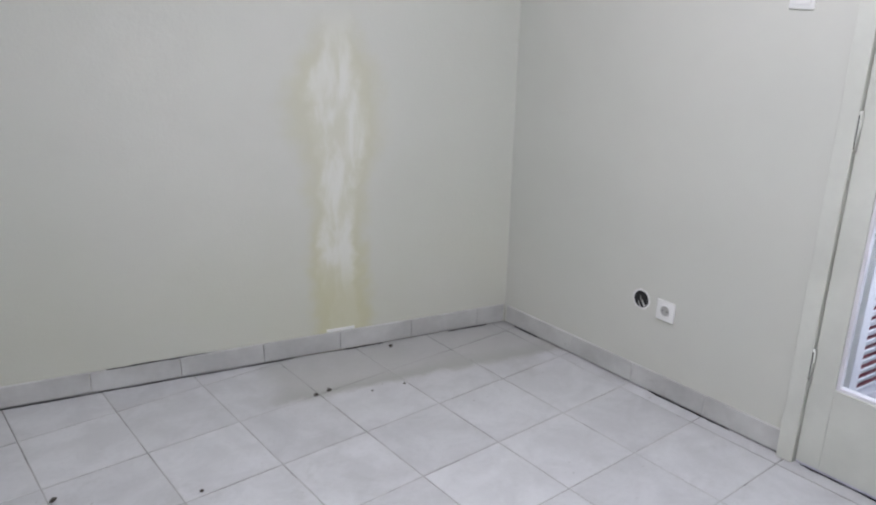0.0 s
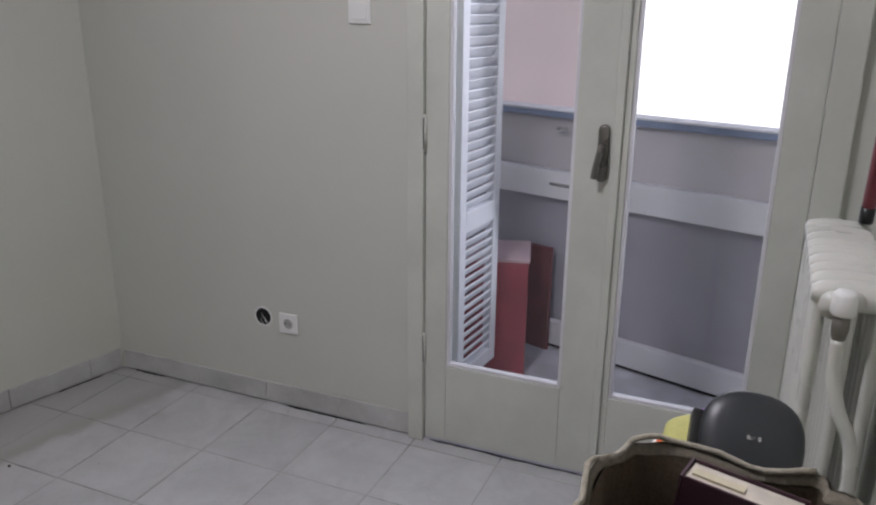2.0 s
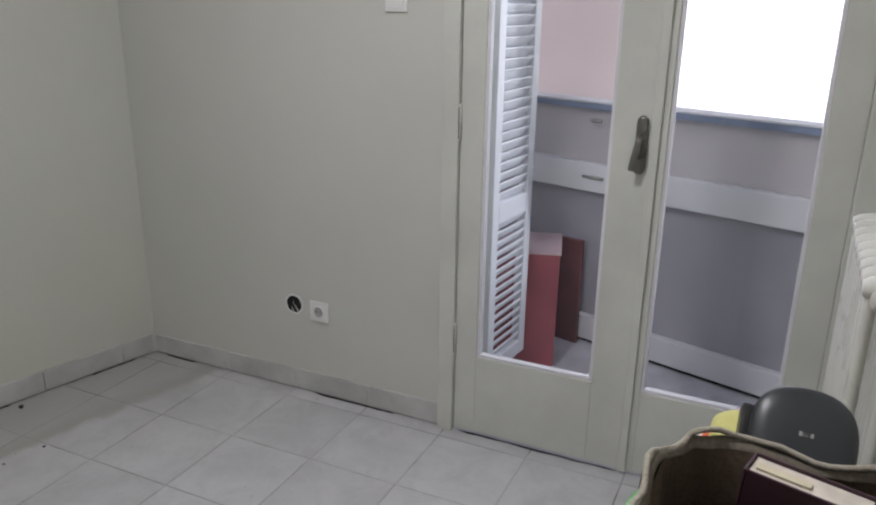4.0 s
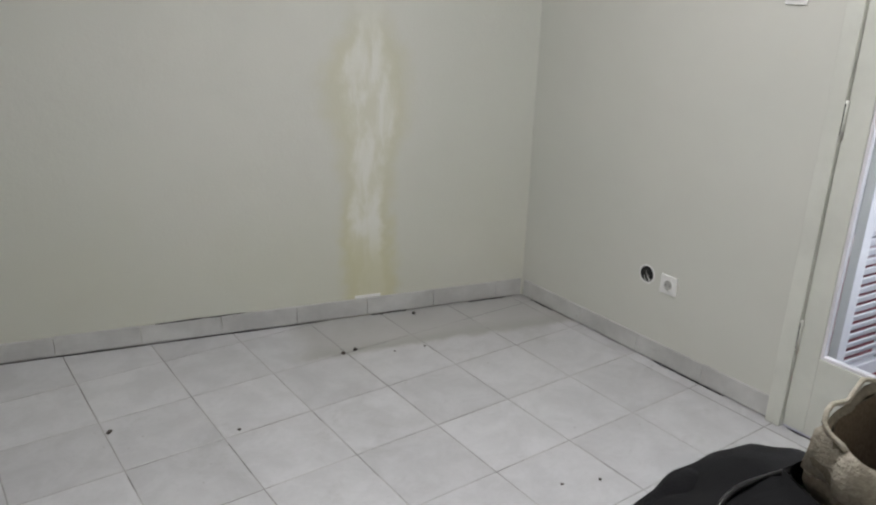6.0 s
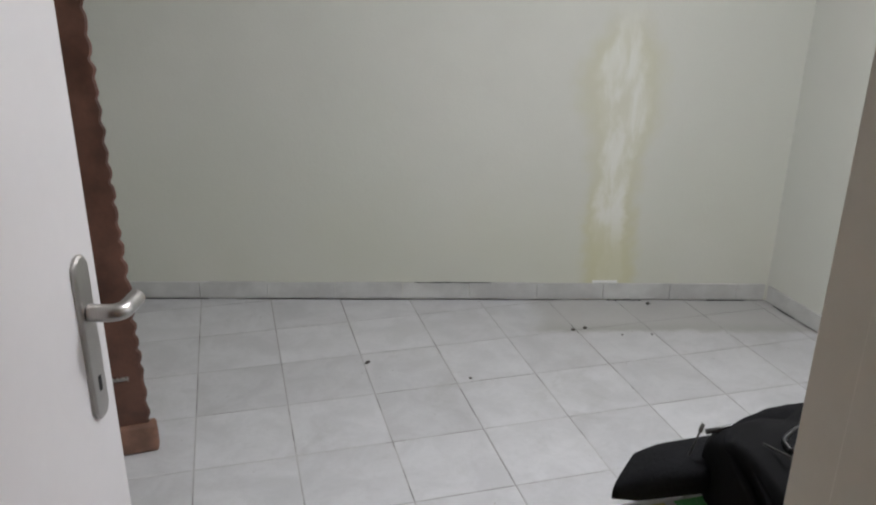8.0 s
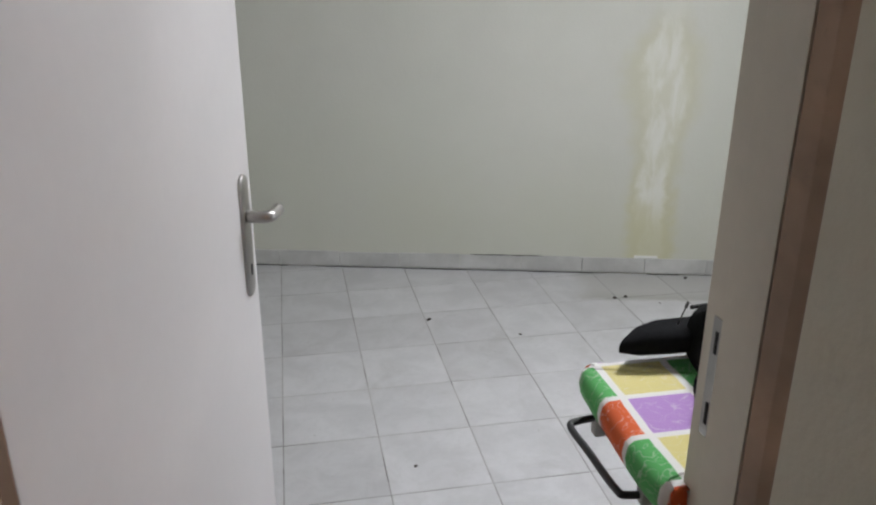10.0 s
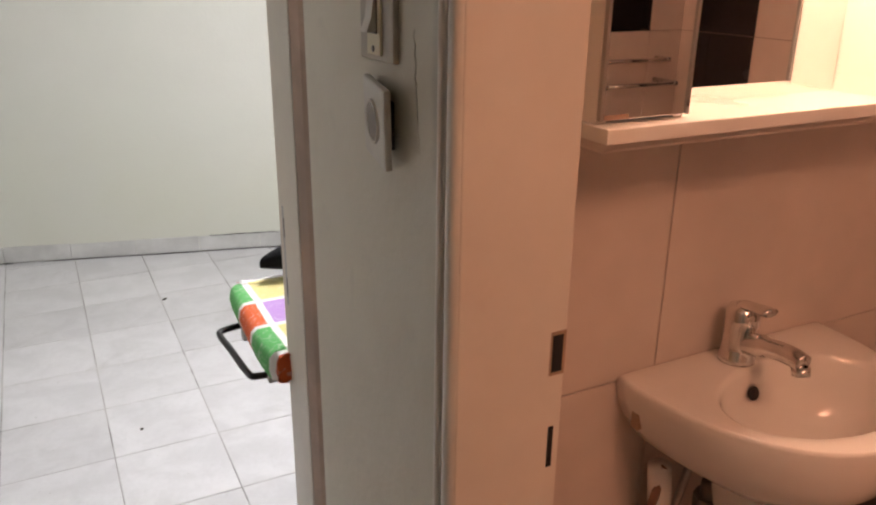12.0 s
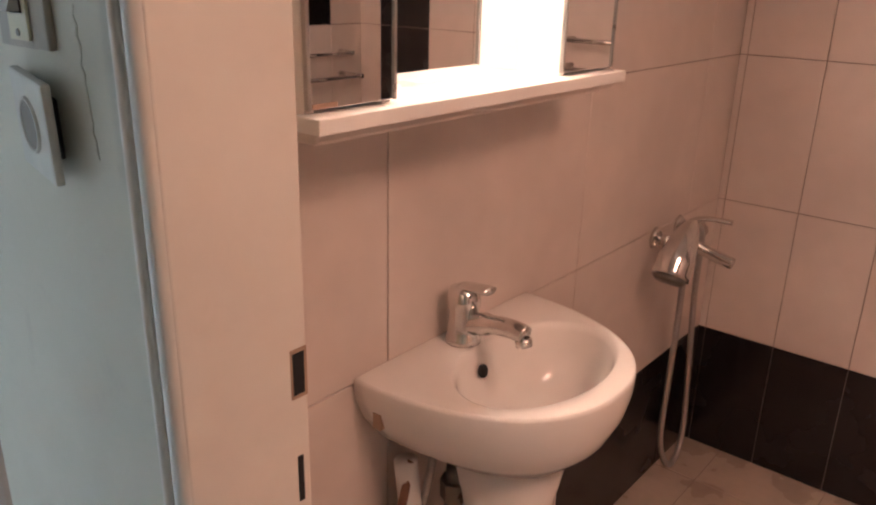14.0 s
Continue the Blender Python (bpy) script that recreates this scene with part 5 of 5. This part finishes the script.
# ---- bathroom ----
def tiled_wall(name, axis, at, a0, a1, b0, rows, width, inward, label, black_cols=None, black_from=None):
    """Wall tiles in rows of given heights; axis is the way the wall runs."""
    root = thing(name, label, "wall", kind="structure")
    th = 0.008
    def slab(p0, p1, z0, z1, d0, d1, bev=0.0):
        lo, hi = sorted((at + inward * d0, at + inward * d1))
        if axis == "x":
            return boxm(p0, p1, lo, hi, z0, z1, bev, 1)
        return boxm(lo, hi, p0, p1, z0, z1, bev, 1)
    part("backing", slab(a0, a1, 0, H, -0.012, 0.0045), M_BGROUT, root)
    z = 0.0
    for r, hgt in enumerate(rows):
        p = b0
        while p < a1:
            q0, q1 = max(p, a0), min(p + width, a1)
            if q1 - q0 > 0.012:
                mid = (q0 + q1) / 2
                blk = (black_from is not None and r == 0 and black_from(mid)) or (black_cols is not None and black_cols(mid, r))
                part("wall_tile", slab(q0 + 0.0012, q1 - 0.0012, z + 0.0012, min(z + hgt, H) - 0.0012, 0.002, th, 0.0010), M_BBLACK if blk else M_BTILE, root)
            p += width
        z += hgt
        if z >= H:
            break
    return root


ROWS = [0.418, 0.428, 0.428, 0.428, 0.428, 0.428, 0.2]
tiled_wall("wall_bath_north", "x", BATH_N, 0.383, BATH_E, 0.21, ROWS, 0.62, -1, "beige glazed tiled bathroom wall, black bottom row in the shower", black_from=lambda m: m > 1.2)
tiled_wall("wall_bath_east", "y", BATH_E, -4.30, BATH_N - 0.008, -4.61, ROWS, 0.213, -1, "beige glazed tiled bathroom wall with a black bottom row", black_from=lambda m: True, black_cols=lambda m, r: -4.19 < m < -3.75)
tiled_wall("wall_bath_south", "x", -4.30, 0.383, BATH_E - 0.008, 0.21, ROWS, 0.213, 1, "beige glazed tiled bathroom wall with black tile columns", black_cols=lambda m, r: r >= 3 and (m < 0.84 or 1.91 < m < 2.13))
tiled_wall("wall_bath_west", "y", 0.383, -4.292, BD1 - 0.024, -4.61, ROWS, 0.62, 1, "beige glazed tiled bathroom wall beside the door")


def washbasin():
    cx, cy, rim = 0.992, BATH_N - 0.009, 0.860
    t = thing("washbasin", "white ceramic washbasin on a pedestal under the mirror cabinet", "washbasin", (cx, cy, 0))
    hw, dep, p = 0.246, 0.345, 2.25

    def inside(x, y):
        if y > 0:
            return False
        return (abs(x) / hw) ** p + (abs(y) / dep) ** p <= 1

    N, c = 72, Vector((0, -0.175))
    radius = []
    for k in range(N):
        a = math.tau * k / N
        lo, hi = 0.0, 0.6
        for _ in range(26):
            m = (lo + hi) / 2
            if inside(c.x + m * math.cos(a), c.y + m * math.sin(a)):
                lo = m
            else:
                hi = m
        radius.append(lo)

    def outer(s, z, back=1.0):
        out = []
        for k in range(N):
            a = math.tau * k / N
            x, y = c.x + radius[k] * math.cos(a) * s, c.y + radius[k] * math.sin(a) * s
            out.append((x, min(y, 0), z))
        return out

    def bowl(s, z, oy=-0.185, rx=0.176, ry=0.112):
        return [(math.cos(math.tau * k / N) * rx * s + 0.012, oy + math.sin(math.tau * k / N) * ry * s - (1 - s) * 0.0, z) for k in range(N)]

    def between(f, z):
        return [tuple(Vector(a).lerp(Vector(b), f)[:2]) + (z,) for a, b in zip(outer(0.985, 0), bowl(1.05, 0))]
    bm = bmesh.new()
    loft(bm, [outer(0.40, rim - 0.165), outer(0.62, rim - 0.155), outer(0.84, rim - 0.115), outer(0.945, rim - 0.075), outer(0.99, rim - 0.040), outer(1.0, rim - 0.020), outer(1.0, rim - 0.008), outer(0.992, rim - 0.001), outer(0.98, rim), between(0.5, rim - 0.001), bowl(1.06, rim - 0.002), bowl(1.02, rim - 0.006), bowl(0.985, rim - 0.018), bowl(0.93, rim - 0.055), bowl(0.80, rim - 0.100), bowl(0.55, rim - 0.128), bowl(0.25, rim - 0.138), bowl(0.06, rim - 0.140)])
    basin = part("basin", bm, M_CER, t, smooth=True)
    bm = bmesh.new()
    disc(bm, (-0.012, -0.087, rim - 0.050), (0, -1, 0.35), 0.0125, 0.003, 20)
    part("overflow", bm, M_DARK, basin, "dark overflow hole", True)
    bm = bmesh.new()
    disc(bm, (0.0, -0.197, rim - 0.139), (0, 0, 1), 0.022, 0.003, 20)
    part("drain", bm, M_CHROME, basin, "chrome drain", True)
    part("side_slot", boxm(-0.2405, -0.2300, -0.056, -0.040, rim - 0.078, rim - 0.050), M_TAN, basin, "brown slot in the basin's side")
    bm = bmesh.new()
    rings = []
    for z, rx, ry in ((0, 0.105, 0.095), (0.03, 0.100, 0.09), (0.15, 0.082, 0.075), (0.40, 0.078, 0.072), (0.60, 0.088, 0.08), (0.71, 0.108, 0.10)):
        rings.append([(math.cos(a) * rx * 1.06 - 0.022, -0.165 + math.sin(a) * ry, z) for a in [math.tau * k / 32 for k in range(32)]])
    loft(bm, rings)
    part("pedestal", bm, M_CER, t, smooth=True)


washbasin()


def basin_tap():
    x, y, z = 0.972, BATH_N - 0.056, 0.860
    t = thing("basin_tap", "chrome single-lever basin mixer tap", "tap", (x, y, z))
    bm = bmesh.new()
    ring = lambda r, zz, dx=0.0: [(dx + r * math.cos(k * math.tau / 24), r * math.sin(k * math.tau / 24), zz) for k in range(24)]
    loft(bm, [ring(0.032, 0), ring(0.032, 0.008), ring(0.029, 0.014), ring(0.028, 0.04), ring(0.0265, 0.062), ring(0.029, 0.068), ring(0.029, 0.088), ring(0.025, 0.101), ring(0.012, 0.107)])
    part("body", bm, M_CHROME, t, smooth=True)
    line = smooth_line([(0, -0.012, 0.036), (0, -0.06, 0.050), (0, -0.105, 0.055), (0, -0.130, 0.052)], 6)
    spout = part("spout", tubem(line, [0.020] * 6 + [0.0165] * (len(line) - 6), 14), M_CHROME, t, smooth=True)
    bm = bmesh.new()
    disc(bm, (0, -0.126, 0.044), (0, -0.25, -1), 0.0145, 0.012, 16)
    part("aerator", bm, M_CHROME, spout, smooth=True)
    line = smooth_line([(0, 0.005, 0.103), (0, -0.03, 0.108), (0, -0.055, 0.110)], 6)
    part("lever", tubem(line, 0.017, 12, 0.42, (0, 0, 1)), M_CHROME, t, smooth=True)


basin_tap()


def basin_pipes():
    x, y = 1.0, BATH_N - 0.009
    t = thing("basin_plumbing", "grey siphon and flexible hoses under the washbasin", "plumbing", (x, y, 0))
    part("trap", tubem(smooth_line([(-0.10, -0.10, 0.66), (-0.105, -0.10, 0.56), (-0.10, -0.095, 0.50), (-0.12, -0.06, 0.47), (-0.13, -0.03, 0.52), (-0.13, 0.0, 0.53)], 7), 0.019, 12), M_GREYMET, t, smooth=True)
    part("trap_nut", tubem([(-0.102, -0.10, 0.60), (-0.103, -0.10, 0.635)], 0.028, 8), M_GREYMET, t)
    part("hose", tubem(smooth_line([(-0.13, -0.07, 0.68), (-0.155, -0.07, 0.60), (-0.175, -0.05, 0.50), (-0.165, -0.02, 0.42), (-0.16, 0.0, 0.40)], 7), 0.0075, 8), M_SILVER, t, "braided steel hose", True)
    part("hose", tubem(smooth_line([(-0.175, -0.06, 0.69), (-0.205, -0.06, 0.60), (-0.22, -0.04, 0.48), (-0.21, 0.0, 0.40)], 7), 0.008, 8), M_FOOT, t, "rusty brown hose", True)
    part("valve", tubem([(-0.16, 0.0, 0.40), (-0.16, -0.05, 0.40)], 0.016, 10), M_CHROME, t, smooth=True)
    part("drain_pipe", tubem(smooth_line([(-0.18, -0.05, 0.69), (-0.17, -0.055, 0.55), (-0.165, -0.05, 0.30), (-0.165, -0.045, 0.0)], 6), 0.021, 12), M_PLASTIC, t, "white plastic drain pipe", True)


basin_pipes()


def mirror_cabinet():
    x0, x1, z0, zt = 0.545, 1.238, 1.303, 1.86
    yb, yf = BATH_N - 0.009, -2.620
    t = thing("mirror_cabinet", "white bathroom cabinet with mirror doors and a lit open niche", "cabinet", (0, 0, 0))
    part("shelf", boxm(x0 - 0.006, x1 + 0.006, yf - 0.012, yb, z0, z0 + 0.019, 0.002), M_MELAM, t)
    part("moulding", boxm(x0, x1, yf + 0.004, yb, z0 - 0.014, z0 - 0.0005, 0.004), M_BTILE, t, "beige strip under the shelf")
    part("top", boxm(x0, x1, yf, yb, zt, zt + 0.018, 0.002), M_MELAM, t)
    zs = z0 + 0.0195
    nL, nR = 0.684, 1.076
    part("side_panel", boxm(x0, x0 + 0.015, yf + 0.02, yb, zs, zt - 0.0005, 0.001), M_MELAM, t)
    part("side_panel", boxm(nL - 0.015, nL, yf + 0.02, yb, zs, zt - 0.0005, 0.001), M_MELAM, t)
    part("side_panel", boxm(nR, nR + 0.015, yf + 0.02, yb, zs, zt - 0.0005, 0.001), M_MELAM, t)
    part("side_panel", boxm(x1 - 0.015, x1, yf + 0.02, yb, zs, zt - 0.0005, 0.001), M_MELAM, t)
    part("back_mirror", boxm(nL + 0.001, nR - 0.001, -2.520, -2.514, zs, zt - 0.001), M_MIRROR, t, "mirror at the back of the niche")
    for a, b, hinge in ((x0 + 0.001, nL + 0.002, x0), (nR - 0.002, x1 - 0.001, x1)):
        d = part("mirror_door", boxm(a, b, yf + 0.0145, yf + 0.0185, zs + 0.004, zt - 0.004, 0.0006), M_MIRROR, t, "mirror-faced door")
        part("edge_strip", boxm(a - 0.001, a + 0.004, yf + 0.012, yf + 0.0195, zs + 0.004, zt - 0.004, 0.001), M_STEEL, d, "bright metal edge")
        part("edge_strip", boxm(b - 0.004, b + 0.001, yf + 0.012, yf + 0.0195, zs + 0.004, zt - 0.004, 0.001), M_STEEL, d, "bright metal edge")
    part("worn_silvering", boxm(x0 + 0.008, x0 + 0.045, yf + 0.0138, yf + 0.0143, zs + 0.005, zs + 0.011), M_TAN, t, "brown worn mirror corner")
    part("lamp_tube", tubem([(nL + 0.04, -2.560, zt - 0.03), (nR - 0.04, -2.560, zt - 0.03)], 0.011, 12), M_TUBE, t, "warm glowing lamp tube", True)


mirror_cabinet()


def towel_rail(place, along_dir, out, length, label):
    a, o = Vector(along_dir), Vector(out)
    t = thing("towel_rail", label, "towel rail", place)
    for k, z in enumerate((0.0, -0.085)):
        off = 0.065 + 0.05 * k
        part("bar", tubem([o * off - a * length / 2 + Vector((0, 0, z)), o * off + a * length / 2 + Vector((0, 0, z))], 0.008, 10), M_CHROME, t, smooth=True)
        for s in (-1, 1):
            part("bracket", tubem([a * (s * length / 2) + Vector((0, 0, z)), a * (s * length / 2) + o * (off + 0.012) + Vector((0, 0, z))], 0.0095, 10), M_CHROME, t, smooth=True)


towel_rail((BATH_E - 0.009, -3.15, 1.28), (0, 1, 0), (-1, 0, 0), 0.30, "chrome double towel rail on the tiled wall")
towel_rail((2.00, -4.291, 1.17), (1, 0, 0), (0, 1, 0), 0.34, "chrome double towel rail on the tiled wall")


def shower():
    x, y, z = 1.93, BATH_N - 0.009, 0.830
    t = thing("shower_mixer", "chrome shower mixer with a hand shower and looped hose", "shower mixer", (x, y, z))
    for s in (-1, 1):
        bm = bmesh.new()
        disc(bm, (0.075 * s, 0, -0.005), (0, -1, 0), 0.030, 0.012, 20, 0.022)
        part("rosette", bm, M_CHROME, t, smooth=True)
        part("inlet", tubem([(0.075 * s, -0.01, -0.005), (0.075 * s, -0.05, -0.005)], 0.014, 12), M_CHROME, t, smooth=True)
    part("body", tubem([(-0.09, -0.06, -0.005), (-0.085, -0.06, -0.005), (0.085, -0.06, -0.005), (0.09, -0.06, -0.005)], [0.018, 0.023, 0.023, 0.018], 16), M_CHROME, t, smooth=True)
    part("lever", tubem(smooth_line([(0.0, -0.06, 0.02), (0.0, -0.075, 0.045), (0.012, -0.12, 0.052), (0.02, -0.165, 0.050)], 6), 0.013, 12, 0.5, (0, 0, 1)), M_CHROME, t, smooth=True)
    part("spout", tubem(smooth_line([(0.0, -0.06, -0.015), (0.01, -0.10, -0.035), (0.01, -0.16, -0.05), (0.01, -0.185, -0.055)], 6), 0.016, 12), M_CHROME, t, smooth=True)
    head = part("hand_shower", tubem(smooth_line([(-0.045, -0.085, 0.045), (-0.095, -0.095, 0.030), (-0.150, -0.100, -0.010), (-0.185, -0.100, -0.060)], 6), [0.017 + 0.030 * min(1, k / 13) for k in range(19)], 16), M_CHROME, t, smooth=True)
    bm = bmesh.new()
    disc(bm, (-0.187, -0.100, -0.062), (-0.5, 0, -0.85), 0.044, 0.010, 20, 0.036)
    part("spray_face", bm, M_GREYMET, head, smooth=True)
    line = smooth_line([(0.0, -0.06, -0.02), (0.0, -0.065, -0.20), (-0.02, -0.07, -0.45), (-0.035, -0.075, -0.61), (0.01, -0.085, -0.715), (0.075, -0.085, -0.735), (0.125, -0.08, -0.665), (0.120, -0.075, -0.50), (0.085, -0.07, -0.20), (0.035, -0.085, -0.01), (-0.03, -0.09, 0.04)], 8)
    part("hose", tubem(line, 0.0088, 10), M_SILVER, t, "ribbed metal shower hose", True)


shower()


def towel_ring():
    t = thing("towel_ring", "chrome oval ring on the tiled shower wall", "towel ring", (BATH_E - 0.009, -3.045, 0.80))
    bm = bmesh.new()
    disc(bm, (0, 0, 0.08), (-1, 0, 0), 0.024, 0.014, 20)
    part("rosette", bm, M_CHROME, t, smooth=True)
    pts = [(-0.035, math.sin(math.tau * k / 40) * 0.095, -0.04 + math.cos(math.tau * k / 40) * 0.125) for k in range(41)]
    part("ring", tubem(pts, 0.011, 10), M_CHROME, t, smooth=True)
    part("arm", tubem([(-0.012, 0, 0.08), (-0.04, 0, 0.08)], 0.010, 10), M_CHROME, t, smooth=True)


towel_ring()

def bath_lamp():
    t = thing("ceiling_lamp", "wide round opal bathroom ceiling lamp, lit warm", "lamp", (0.62, -3.72, 2.22))
    bm = bmesh.new()
    disc(bm, (0, 0, -0.025), (0, 0, 1), 0.185, 0.025, 36)
    part("base", bm, M_PLASTIC, t)
    bm = bmesh.new()
    ring = lambda r, z: [(r * math.cos(k * math.tau / 28), r * math.sin(k * math.tau / 28), z) for k in range(28)]
    loft(bm, [ring(0.18, -0.025), ring(0.175, -0.06), ring(0.14, -0.09), ring(0.05, -0.10)])
    part("shade", bm, M_OPAL, t, "warm glowing opal shade", True)


bath_lamp()

# ---- floors, piece by piece ----
tile_floor("floor_room", ROOM, "pale grey ceramic tile floor with dark joints and dust", M_TILE)
tile_floor("floor_hall", [(WEST, -4.30), (0.268, -4.30), (0.268, -2.33), (WEST, -2.33)], "pale grey ceramic tile floor in the hall", M_TILE)
tile_floor("floor_bath", [(0.268, -4.30), (BATH_E, -4.30), (BATH_E, BATH_N), (0.268, BATH_N)], "beige ceramic tile bathroom floor", M_BFLOOR, 0.0, M_BGROUT2, 0.33, 0.10, 0.05)
